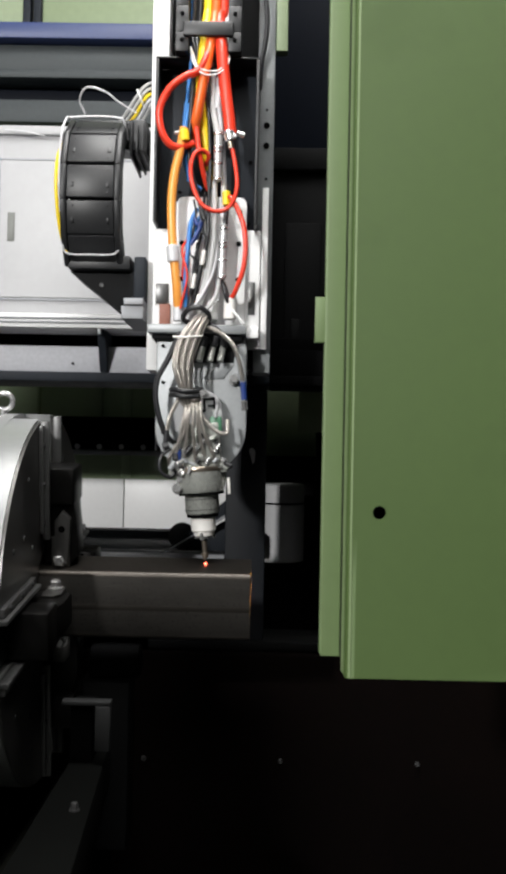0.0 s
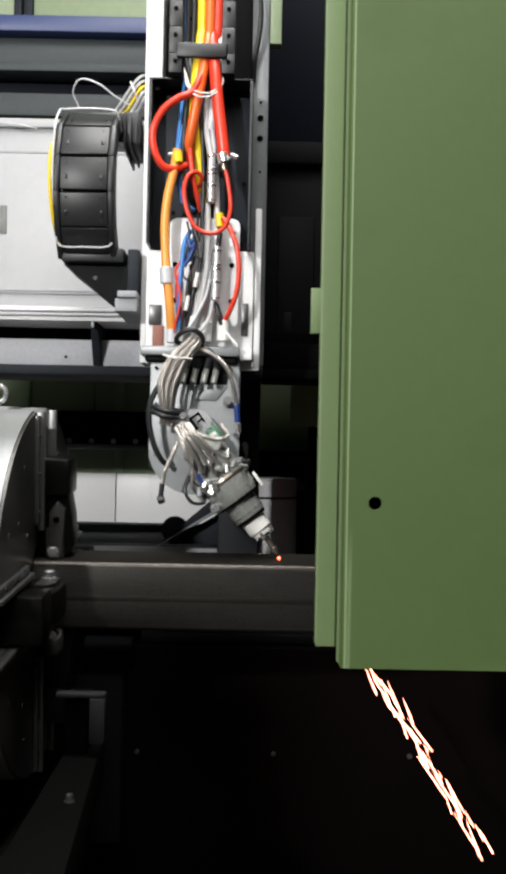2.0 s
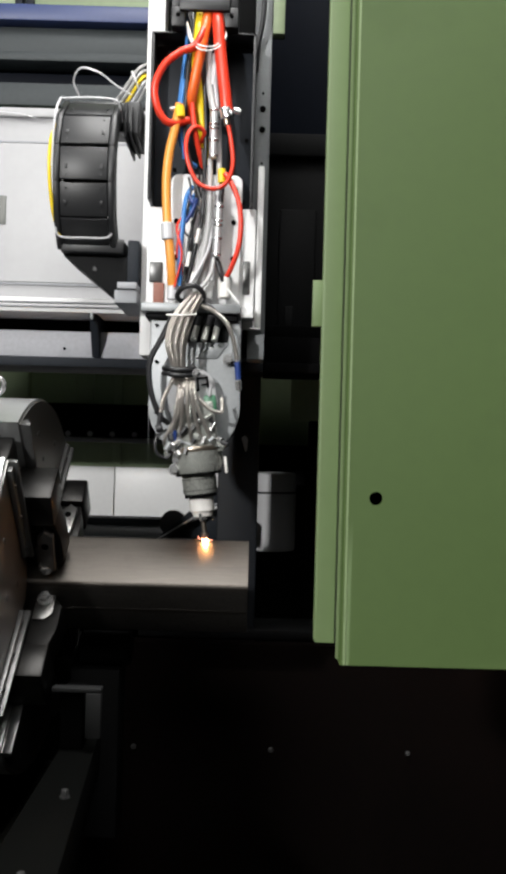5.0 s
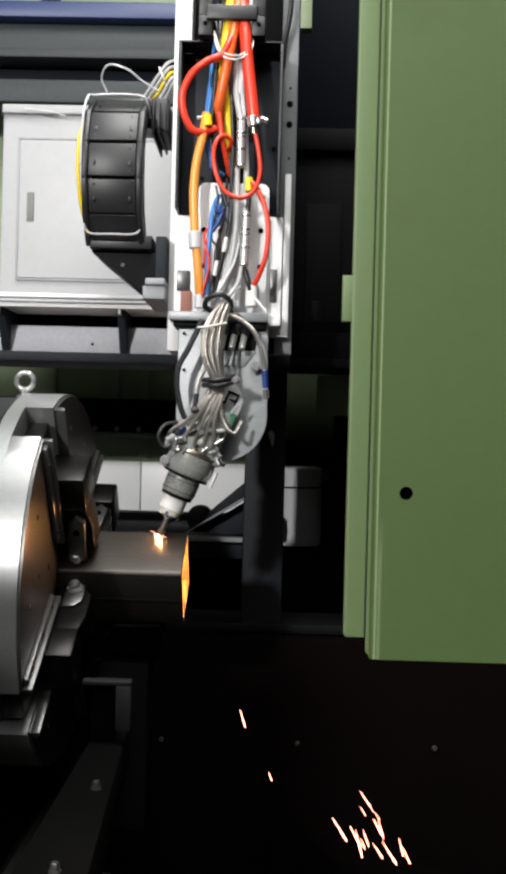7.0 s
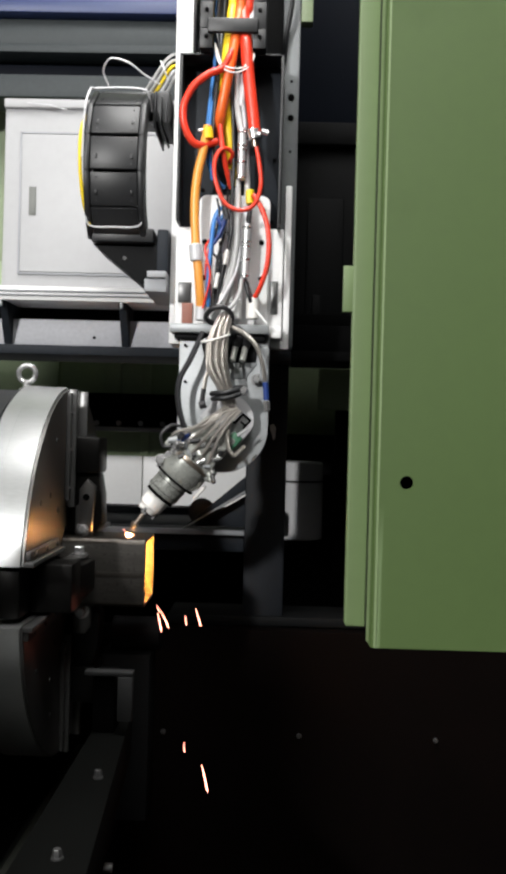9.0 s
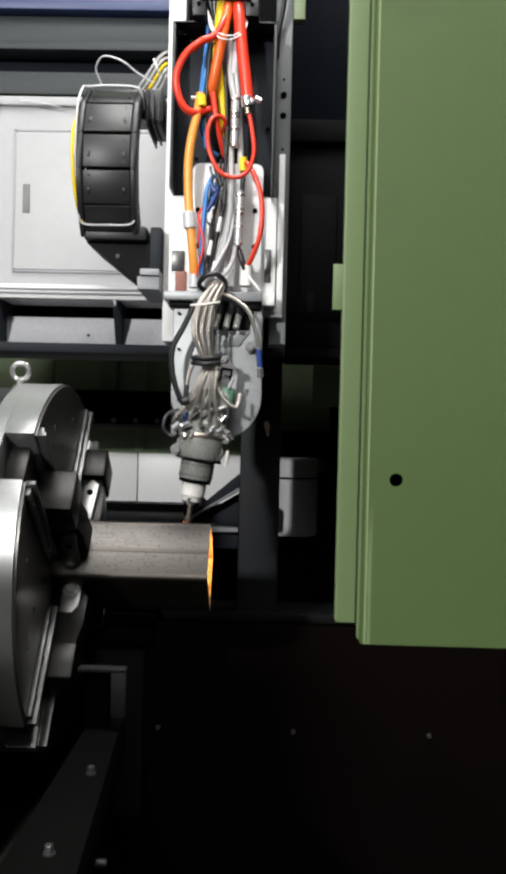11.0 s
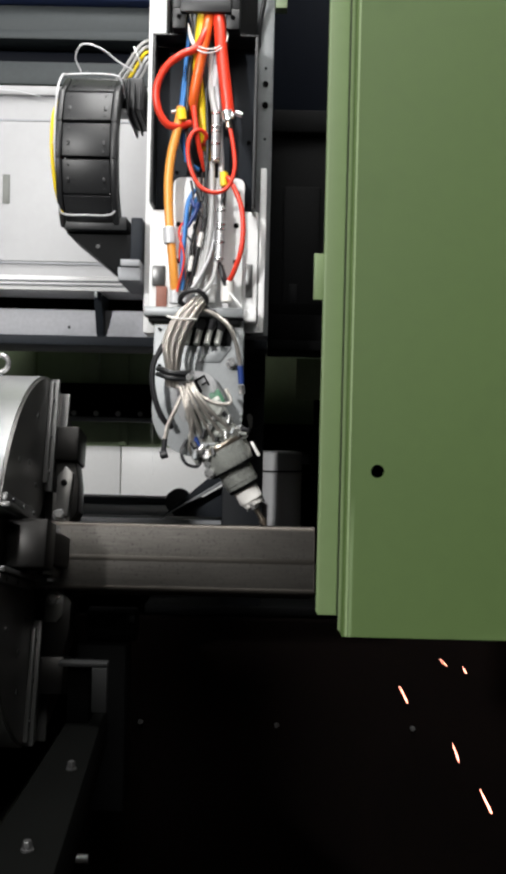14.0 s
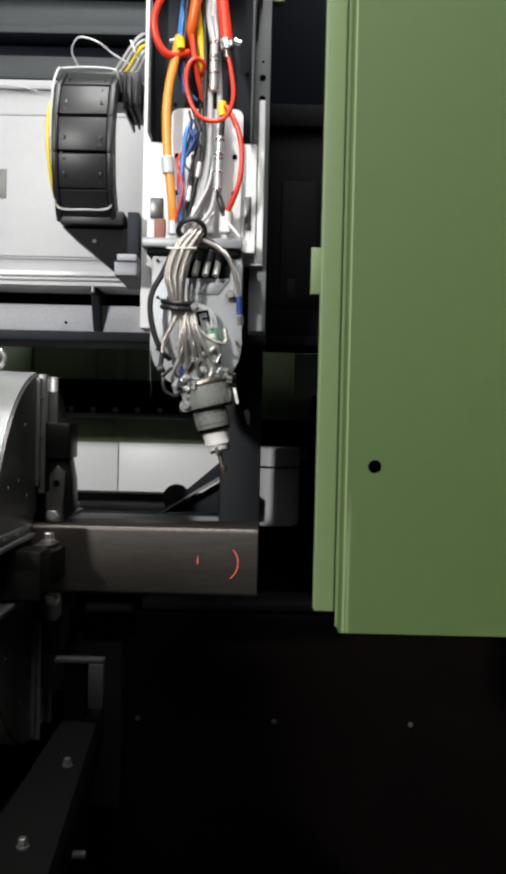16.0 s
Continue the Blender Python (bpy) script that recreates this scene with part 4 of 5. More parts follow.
    part("bulkhead", rod((-0.0990, 0.0000, 1.3390), (-0.0990, 0.0000, 1.3170), 0.0070, 16), CLEAR, u)
    part("bulkhead", rod((-0.0880, 0.0040, 1.3390), (-0.0880, 0.0040, 1.3180), 0.0050, 16), CLEAR, u)
    part("tie_tail", hose([(-0.0240, -0.0100, 1.3320), (-0.0150, -0.0120, 1.3210), (-0.0080, -0.0120, 1.3130)], 0.0018, 6), WHITE, u)


hoses()


def head():
    u = laser_unit
    # fixed bracket with its rounded foot
    pts = [(-0.1285, 1.2985), (-0.1285, 1.170)] + arc(-0.066, 1.172, 0.0625, 180, 360, 24) + [(-0.0035, 1.2985)]
    part("bracket", prism(pts, 0.016, 0.045, 0.003), GREY, u, "grey cast bracket with rounded foot")
    part("bracket_flap", box(-0.016, -0.004, 0.004, 0.016, 1.236, 1.283, 0.002), GREY, u)
    part("emboss", prism([(-0.040, 1.262), (-0.020, 1.262), (-0.036, 1.240), (-0.066, 1.240)], 0.0135, 0.0165, 0.001), GREY, u)
    # dark plate painted in for the shade of the recess
    part("recess_shadow", prism([(-0.092, 1.262), (-0.022, 1.262), (-0.018, 1.288), (-0.098, 1.288)], 0.0142, 0.0165, 0.001), BLACK_GREY, u)
    part("cover_screw", hexbolt((-0.0200, 0.0120, 1.2390), 0.006, 0.010), CHROME, u, "bright hexagon bolt")
    for p in ((-0.0070, 0.0100, 1.2680), (-0.1200, 0.0120, 1.2840), (-0.1190, 0.0120, 1.2340), (-0.1180, 0.0120, 1.1640)):
        part("edge_screw", turned([(0, 0.0022), (0.002, 0.0022)], p, "y", 10), PIT, u)
    for i in range(4):
        x = -0.078 + 0.014 * i
        part("socket", rod((x, 0.004, 1.284), (x - 0.004, -0.006, 1.262), 0.0044, 12), BODY, u)
        part("plug", rod((x + 0.005, 0.0, 1.298), (x, 0.004, 1.284), 0.0062, 12), CABLE, u)

    # swinging head
    s = part("swivel_head", turned([(0, 0.026), (0.002, 0.028), (0.014, 0.028), (0.016, 0.026)], (PIVOT[0], -0.002, PIVOT[2]), "y", 40), BLACK_GREY, u, "tilting laser head", origin=PIVOT)
    px, py, pz = PIVOT

    def bit(name, bm, material, label=""):
        return part(name, bm, material, s, label)

    def ax(profile, seg=36):
        return turned([(pz - a, r) for a, r in profile], (px, 0, 0), "z", seg)

    bit("valve_block", box(px - 0.024, px + 0.030, -0.024, 0.012, pz - 0.080, pz - 0.018, 0.003), BODY)
    bit("housing", ax([(0.076, 0.031), (0.078, 0.0335), (0.101, 0.0335), (0.108, 0.0310), (0.112, 0.0300), (0.114, 0.0280)]), BODY, "smoke-stained conical housing")
    bit("housing_lip", ax([(0.0765, 0.0338), (0.0785, 0.0346), (0.0815, 0.0346), (0.0830, 0.0338)]), BRASS, "stained housing lip")
    bit("housing_band", ax([(0.1115, 0.0312), (0.1145, 0.0312)]), PIT)
    bit("barrel", ax([(0.1145, 0.0218), (0.116, 0.0232), (0.138, 0.0232), (0.1405, 0.0218)]), BODY, "smooth focus barrel")
    for z in (0.1200, 0.1345):
        bit("barrel_groove", ax([(z, 0.0233), (z + 0.0004, 0.0235), (z + 0.0008, 0.0233)]), BLACK_GREY)
    bit("seal_ring", ax([(0.1408, 0.0215), (0.1450, 0.0215)]), PIT)
    bit("ceramic_ring", ax([(0.1452, 0.0160), (0.1465, 0.0170), (0.163, 0.0166), (0.1645, 0.0155)]), CERAMIC, "white ceramic ring")
    bit("ceramic_skirt", ax([(0.1646, 0.0140), (0.1705, 0.0128), (0.1715, 0.0105)]), CERAMIC, "sooty white skirt")
    for w in (20, 140, 260):
        q = Matrix.Translation((px, 0, 0)) @ Matrix.Rotation(radians(w), 4, "Z")
        bm = rod((0.0142, 0, pz - 0.166), (0.0142, 0, pz - 0.175), 0.0022, 8)
        bm.transform(q)
        bit("nozzle_screw", bm, CHROME)
    bit("nozzle_collar", ax([(0.1716, 0.0085), (0.1745, 0.0080), (0.1750, 0.0046), (0.1770, 0.0046)]), CHROME)
    bit("nozzle", ax([(0.1770, 0.0036), (0.1935, 0.0033), (0.1940, 0.0056), (0.1965, 0.0056), (0.2040, 0.0018)]), BRASS, "sooty brass nozzle")
    bit("end_cap", prism(arc(px + 0.002, pz - 0.004, 0.034, 20, 165, 16) + [(px - 0.030, pz - 0.026), (px + 0.036, pz - 0.026)], -0.006, -0.003, 0.001), CABINET, "pale cover plate with dark mark")
    # plain dark mark on the cover
    for a, b, c, d in ((0.010, 0.013, 0.004, 0.022), (0.010, 0.026, 0.019, 0.022), (0.0235, 0.026, 0.006, 0.022), (0.004, 0.012, 0.003, 0.0055), (0.016, 0.026, 0.010, 0.0125)):
        bit("mark", box(px + a, px + b, -0.0072, -0.0062, pz + c - 0.006, pz + d - 0.006, 0.0002), PIT)
    bit("circuit_cover", box(px + 0.018, px + 0.034, -0.022, -0.006, pz - 0.036, pz - 0.010, 0.003), PCB, "green plastic cover")
    bit("clip", rod((px + 0.026, -0.024, pz - 0.012), (px + 0.030, -0.024, pz + 0.004), 0.0022, 8), CABINET)
    rng = random.Random(4)
    for i in range(26):
        x = px - 0.036 + 0.072 * rng.random()
        z = pz - 0.080 + 0.050 * rng.random()
        y = -0.020 - 0.012 * rng.random()
        d = Vector((rng.uniform(-0.6, 0.6), rng.uniform(-0.5, 0.1), rng.uniform(-1, -0.2))).normalized() * rng.uniform(0.008, 0.016)
        bit("fitting", rod((x, y, z), Vector((x, y, z)) + d, rng.uniform(0.0024, 0.0048), rng.choice((6, 12))), rng.choice((CHROME, CHROME, BODY, CABLE, GREY)))
    for x in (-0.036, 0.030):
        f = bit("lug", box(px + x - 0.006, px + x + 0.008, -0.016, 0.010, pz - 0.086, pz - 0.068, 0.002), BODY)
        part("lug_bolt", hexbolt((px + x + 0.001, -0.0165, pz - 0.076), 0.0042, 0.007), CHROME, f)
    bit("side_screw", hexbolt((px - 0.030, -0.018, pz - 0.104), 0.006, 0.008), CHROME)
    bit("side_screw", hexbolt((px - 0.026, -0.020, pz - 0.092), 0.004, 0.006), CHROME)
    bit("blue_cap", rod((px - 0.026, -0.026, pz - 0.052), (px - 0.028, -0.026, pz - 0.074), 0.0044, 12), CAP_BLUE, "blue hose end")
    bit("clip_bracket", box(px + 0.036, px + 0.040, -0.01, 0.01, pz - 0.116, pz - 0.094, 0.001), CERAMIC)
    bit("wire_loop", hose([(px - 0.036, -0.016, pz - 0.05), (px - 0.05, -0.022, pz - 0.06), (px - 0.052, -0.022, pz - 0.078), (px - 0.040, -0.02, pz - 0.088), (px - 0.030, -0.02, pz - 0.08)], 0.0022, 8), CABLE)
    bit("wire_loop", hose([(px + 0.004, -0.026, pz + 0.004), (px + 0.012, -0.030, pz - 0.014), (px + 0.026, -0.032, pz - 0.030), (px + 0.040, -0.028, pz - 0.034), (px + 0.042, -0.02, pz - 0.016)], 0.0026, 8), BRAID)
    for i, (x0, x1) in enumerate(((-0.020, -0.030), (-0.012, -0.018), (-0.004, -0.004), (0.004, 0.008), (0.010, 0.020), (-0.016, -0.038))):
        bit("head_hose", hose([(px + 0.3 * x0 + 0.002 * i - 0.004, -0.034, pz + 0.016), (px + 0.7 * x0, -0.038 - 0.002 * (i % 2), pz - 0.006), (px + x0, -0.036, pz - 0.030), (px + x1, -0.026, pz - 0.062), (px + x1, -0.018, pz - 0.076)], 0.0024, 8), BRAID, "braided metal hose")
    # braided hoses between flange and head, tied in a bundle that swings with it
    def ring(z):
        return hose([(-0.101, -0.034, z), (-0.095, -0.046, z - 0.001), (-0.082, -0.051, z - 0.003), (-0.069, -0.046, z - 0.002), (-0.062, -0.034, z + 0.001), (-0.082, -0.024, z)], 0.0034, closed=True)

    bundle = part("hose_bundle", ring(1.214), BLACK, u, "bundle of braided hoses in black rubber bands", origin=(-0.068, -0.02, 1.320))
    for i in range(7):
        o = (i - 3) * 0.0042
        d = (0.0, -0.006, 0.003, -0.008, 0.002, -0.005, 0.004)[i]
        part("braided_hose", hose([(-0.062 + 0.5 * o, -0.006, 1.325), (-0.066 + 0.7 * o, -0.022 + d, 1.317), (-0.080 + 1.0 * o, -0.036 + d, 1.288), (-0.087 + 0.95 * o, -0.042 + d, 1.255), (-0.083 + 0.6 * o, -0.040 + d, 1.225), (-0.080 + 0.5 * o, -0.036, 1.200)], 0.0025), BRAID, bundle, "braided metal hose")
    part("tie", hose([(-0.101, -0.036, 1.291), (-0.090, -0.049, 1.289), (-0.076, -0.049, 1.290), (-0.063, -0.036, 1.293)], 0.0015), CERAMIC, bundle, "white cable tie")
    part("band", ring(1.221), BLACK, bundle)
    part("band_bolt", hexbolt((-0.058, -0.044, 1.216), 0.004, 0.008), CHROME, bundle)
    part("top_wrap", hose([(-0.090, -0.012, 1.318), (-0.084, -0.026, 1.328), (-0.068, -0.030, 1.332), (-0.056, -0.022, 1.324), (-0.058, -0.01, 1.314), (-0.074, -0.002, 1.312)], 0.0036, closed=True), CABLE, u, "black wrapped tape")
    part("side_hose", hose([(-0.0600, -0.0120, 1.3090), (-0.0410, -0.0200, 1.3000), (-0.0230, -0.0220, 1.2840), (-0.0130, -0.0200, 1.2600), (-0.0080, -0.0160, 1.2340)], 0.0030, 10), BRAID, u, "braided metal hose")
    part("side_hose", hose([(-0.0640, -0.0080, 1.3130), (-0.0470, -0.0120, 1.3070), (-0.0370, -0.0100, 1.2940), (-0.0340, 0.0040, 1.2810)], 0.0036, 10), CABLE, u)
    part("blue_cap", rod((-0.0080, -0.0160, 1.2340), (-0.0060, -0.0140, 1.2100), 0.0040, 14), CAP_BLUE, u, "blue hose end")
    part("blue_cap_nut", rod((-0.0060, -0.0140, 1.2090), (-0.0050, -0.0120, 1.1960), 0.0048, 6), CHROME, u)
    part("black_hose", hose([(-0.094, -0.010, 1.300), (-0.110, -0.018, 1.262), (-0.1225, -0.022, 1.236), (-0.1245, -0.022, 1.210), (-0.1185, -0.020, 1.180), (-0.108, -0.014, 1.158), (-0.100, 0.0, 1.150)], 0.0038, 10), CABLE, u, "black rubber hose")
    # loose hose end that dangles beside the head
    loose = part("loose_hose", hose([(-0.088, -0.036, 1.222), (-0.094, -0.039, 1.205), (-0.103, -0.039, 1.185), (-0.107, -0.037, 1.165)], 0.0027, 10), BRAID, u, "loose braided hose with a black plug", origin=(-0.088, -0.036, 1.222))
    part("rubber_sleeve", rod((-0.1068, -0.037, 1.167), (-0.109, -0.036, 1.148), 0.0033, 12), CABLE, loose)
    part("end_plug", rod((-0.104, -0.036, 1.147), (-0.1125, -0.036, 1.144), 0.0056, 14), CABLE, loose, "black round plug")
    return s, bundle, loose


swivel, hose_bundle, loose_hose = head()


# ---- square tube being cut ----
TUBE_Z = 0.94
HALF = 0.045


def square_tube():
    t = thing("square_tube", (0, 0, TUBE_Z), "dark mill-scale square steel tube with a round cut", "tube")
    r, wall = 0.006, 0.004

    def outline(h, rad):
        pts = []
        for cx, cz, a in ((h - rad, h - rad, 0), (rad - h, h - rad, 90), (rad - h, rad - h, 180), (h - rad, rad - h, 270)):
            pts += arc(cx, cz, rad, a, a + 90, 5)
        return pts
    def sleeve(profile):
        bm = bmesh.new()
        rings = [[bm.verts.new((x, p[0], TUBE_Z + p[1])) for p in outline(h, rad)] for x, h, rad in profile]
        n = len(rings[0])
        for p, q in zip(rings, rings[1:]):
            for i in range(n):
                bm.faces.new((p[i], p[(i + 1) % n], q[(i + 1) % n], q[i]))
        return bm
    part("wall", sleeve([(-1.6, HALF, r), (-0.0006, HALF, r), (0, HALF - 0.0006, r), (0, HALF - wall, r * 0.5)]), SCALE, t)
    # bore coloured lighter than the outer scale to strengthen the jet's glow
    part("inner_wall", sleeve([(-0.0002, HALF - wall + 0.0001, r * 0.5), (-1.6, HALF - wall + 0.0001, r * 0.5)]), BORE, t, "inside of the tube, lightened for the jet's glow")
    # the finished kerf with its glowing slag
    c = (-0.052, 0.0, TUBE_Z + HALF)
    kerf = part("cut_line", turned([(-0.001, 0.0262), (0.00025, 0.0263), (0.00025, 0.0267), (-0.001, 0.0267), (-0.001, 0.0262)], c, "z", 64, closed=False), MIDDARK, t, "thin round kerf", origin=c)
    for a0, a1 in ((-50, 40), (165, 185)):
        bm = hose([(c[0] + 0.0265 * math.cos(radians(a0 + (a1 - a0) * k / 6)), 0.0265 * math.sin(radians(a0 + (a1 - a0) * k / 6)), c[2] + 0.0002) for k in range(7)], 0.0005, 6)
        part("ember", bm, EMBER, kerf, "glowing edge of the cut")
    # weld seam and handling scale on one face
    part("seam", box(-1.5, -0.001, -HALF - 0.0004, -HALF + 0.001, TUBE_Z - 0.006, TUBE_Z + 0.001, 0.0002), SEAM, t, "lighter weld seam")
    part("pitted_face", box(-1.5, -0.0015, -HALF - 0.0002, -HALF + 0.001, TUBE_Z - 0.038, TUBE_Z + 0.038, 0.0001), PITTED, t, "pitted rusty face")
    return t, kerf


SEAM = mat("weld_seam_steel", (0.042, 0.038, 0.033), 0.4, 0.75, 0.2, 20, 0.05, (0.3, 3, 3))
PITTED = mat("pitted_mill_scale", (0.056, 0.052, 0.047), 0.42, 0.75, 0.45, 22, 0.12, (0.2, 3, 3), spots=0.5, spot_scale=260, spec=0.8)
tube, kerf = square_tube()


# ---- chuck that turns the tube ----
def chuck():
    c = thing("rotary_chuck", (-0.29, 0, TUBE_Z), "bright steel rotary chuck with four jaws round the tube", "chuck")
    z = TUBE_Z
    rim_r = 0.246
    part("rim", turned([(-0.322, 0.085), (-0.322, 0.243), (-0.319, rim_r), (-0.3005, rim_r), (-0.3005, 0.085), (-0.322, 0.085)], (0, 0, z), "x", 96, closed=False), STEEL, c, "bright turned rim")
    for q in range(4):
        turn = Matrix.Translation((0, 0, z)) @ Matrix.Rotation(radians(90 * q), 4, "X")
        w = 0.034

        def sector(rad, n=18):
            a = math.degrees(math.asin(w / rad))
            return [(w, w + 0.03)] + [(rad * math.sin(radians(b)), rad * math.cos(radians(b))) for b in np.linspace(a, 90 - a, n)] + [(w + 0.03, w)]
        bm = prism(sector(rim_r), -0.3003, -0.2655, 0.0008, axis="x")
        bm.transform(turn)
        block = part("segment", bm, STEEL, c, "bright steel segment of the chuck body")
        bm = prism(sector(rim_r - 0.003), -0.2653, -0.262, 0.0012, axis="x")
        bm.transform(turn)
        plate = part("segment_plate", bm, PLATE, block, "dark ground segment plate")
        for rr, aa in ((0.20, 30), (0.20, 60), (0.12, 45), (0.165, 40)):
            bm = turned([(-0.263, 0.004), (-0.2612, 0.0036)], (0, rr * math.sin(radians(aa)), rr * math.cos(radians(aa))), "x", 12)
            bm.transform(turn)
            part("screw", bm, BLACK, block)
        # bright guide strips on each side of the jaw slot
        for s in (-1, 1):
            bm = box(-0.262, -0.251, s * 0.036 - 0.003, s * 0.036 + 0.003, 0.085, 0.241, 0.001)
            box(-0.262, -0.256, s * 0.045 - 0.005, s * 0.045 + 0.005, 0.095, 0.236, 0.001, bm)
            bm.transform(turn)
            g = part("guide_strip", bm, EDGE, c, "bright guide strip")
            for rr in (0.11, 0.16, 0.21):
                bm = turned([(-0.2565, 0.0030), (-0.2545, 0.0027)], (0, s * 0.045, rr), "x", 8)
                bm.transform(turn)
                part("screw", bm, BLACK, g)
        bm = box(-0.296, -0.270, -0.028, 0.028, 0.055, 0.226, 0.003)
        bm.transform(turn)
        jaw = part("jaw", bm, JAW, c, "dark steel jaw")
        bm = box(-0.270, -0.221, -0.029, 0.029, 0.130, 0.178, 0.003)
        bm.transform(turn)
        part("carrier", bm, JAW, jaw)
        bm = prism([(0.0495, -0.226), (0.062, -0.217), (0.100, -0.219), (0.1295, -0.224), (0.1295, -0.2695), (0.0495, -0.2615)], -0.020, 0.020, 0.002)
        # outline is radius against length along the axis
        for v in bm.verts:
            v.co = Vector((v.co.z, v.co.y, v.co.x))
        bm.transform(turn)
        part("finger", bm, JAW, jaw)
        bm = prism([(-0.246, 0.052), (-0.229, 0.052), (-0.225, 0.112), (-0.236, 0.122), (-0.246, 0.108)], -0.032, -0.0205, 0.002)
        bm.transform(turn)
        part("arm", bm, PLATE, jaw, "grey roller arm")
        bm = turned([(-0.0335, 0.0045), (-0.0315, 0.0045)], (-0.2365, 0, 0.098), "y", 14)
        bm.transform(turn)
        part("hole", bm, PIT, jaw)
        bm = turned([(-0.024, 0.008), (-0.023, 0.009), (0.023, 0.009), (0.024, 0.008)], (-0.240, 0, 0.0555), "y", 18)
        bm.transform(turn)
        part("roller", bm, PLATE, jaw)
        for s in (-1, 1):
            bm = hexbolt((-0.240, s * 0.024, 0.0555), 0.0075, 0.012, "y", s)
            bm.transform(turn)
            part("axle_nut", bm, CHROME, jaw)
            bm = prism([(-0.252, 0.046), (-0.228, 0.046), (-0.228, 0.076), (-0.236, 0.086), (-0.252, 0.086)], s * 0.0205, s * 0.0238, 0.001)
            bm.transform(turn)
            part("cheek", bm, PLATE, jaw, "grey roller cheek")
    return c


chuck_ob = chuck()


def chuck_housing():
    h = thing("chuck_housing", (-0.45, 0, 0.6), "black chuck housing with a bright lifting eye", "housing")
    z = TUBE_Z
    part("drum", turned([(-0.70, 0.09), (-0.70, 0.240), (-0.332, 0.240), (-0.330, 0.236), (-0.330, 0.09), (-0.70, 0.09)], (0, 0, z), "x", 72, closed=False), BLACK, h)
    part("pedestal", box(-0.66, -0.36, -0.18, 0.18, 0.5725, 0.75, 0.004), PIT, h)
    part("cover", box(-0.70, -0.352, -0.285, -0.245, 0.62, 0.905, 0.004), BLACK_GREY, h, "dark green-black cover")
    e = part("lifting_eye", turned([(0, 0.011), (0.004, 0.011), (0.005, 0.006), (0.012, 0.006)], (-0.3345, 0.0, 1.179), "z", 20), CHROME, h, "bright steel lifting eye")
    part("ring", hose([(-0.3345 + 0.0115 * math.cos(a * math.pi / 6), 0, 1.2025 + 0.0115 * math.sin(a * math.pi / 6)) for a in range(12)], 0.0038, 10, 3, closed=True), CHROME, e)


chuck_housing()


# ---- melt and sparks ----
def melt_pool():
    m = thing("melt_spot", (0, 0, 0), "glowing orange melt spot under the nozzle", "melt")
    part("bead", turned([(-0.0018, 0.0006), (-0.0012, 0.0016), (0, 0.0021), (0.0012, 0.0016), (0.0018, 0.0006)], (0, 0, 0), "z", 18), MELT, m, origin=(0, 0, 0))
    part("jet", turned([(-0.058, 0.0062), (-0.045, 0.0050), (-0.012, 0.0022)], (0, 0, 0), "z", 12), JET, m, "glowing jet inside the tube", origin=(0, 0, 0))
    f = thing("spatter_flare", (0, 0, 0), "white-hot orange spatter flare at the cut", "flare")
    bm = turned([(-0.003, 0.0008), (-0.002, 0.0026), (0, 0.0034), (0.002, 0.0026), (0.003, 0.0008)], (0, 0, 0), "z", 18)
    part("core", bm, FLARE, f, origin=(0, 0, 0))
    rng = random.Random(7)
    for i in range(9):
        w = 2 * math.pi * (i + rng.random() * 0.6) / 9
        d = Vector((math.cos(w), math.sin(w), rng.uniform(0.05, 0.9))) * rng.uniform(0.005, 0.012)
        part("streak", rod(d * 0.2, d, 0.0002, 6), HOT, f, origin=(0, 0, 0))
    return m, f


melt, flare = melt_pool()

SPARK_MESHES = []
for length, radius in ((0.014, 0.0005), (0.026, 0.0008), (0.038, 0.0011), (0.056, 0.0009)):
    b = turned([(-length / 2, radius * 0.2), (-length * 0.2, radius * 0.7), (length * 0.3, radius), (length * 0.46, radius * 0.7), (length / 2, radius * 0.2)], (0, 0, 0), "z", 8)
    me = bpy.data.meshes.new("spark")
    b.to_mesh(me)
    b.free()
    me.materials.append(HOT)
    me.shade_smooth()
    SPARK_MESHES.append(me)

# times and values of the moving axes: slide lift, head tilt, tube feed, tube turn
LIFT = [(0, 0), (0.5, -0.009), (1, -0.029), (1.5, -0.040), (2, -0.040), (2.5, -0.0405), (3, -0.036), (3.5, -0.0285), (3.7, -0.024), (4.7, 0.004), (5.4, 0.010), (6, 0.0075), (6.5, 0.001), (7, -0.0095),
        (7.5, -0.0225), (8, -0.032), (8.5, -0.037), (9, -0.036), (9.4, -0.031), (10.4, -0.003), (11, 0.005), (11.5, 0.0055), (12, 0.0055), (12.5, 0.0015), (13, -0.007), (13.5, -0.0175), (14, -0.0285),
        (14.5, -0.0355), (15, -0.037), (15.1, -0.037), (15.2, -0.005), (15.3, 0.030), (15.4, 0.046), (15.5, 0.0515), (16, 0.0575)]
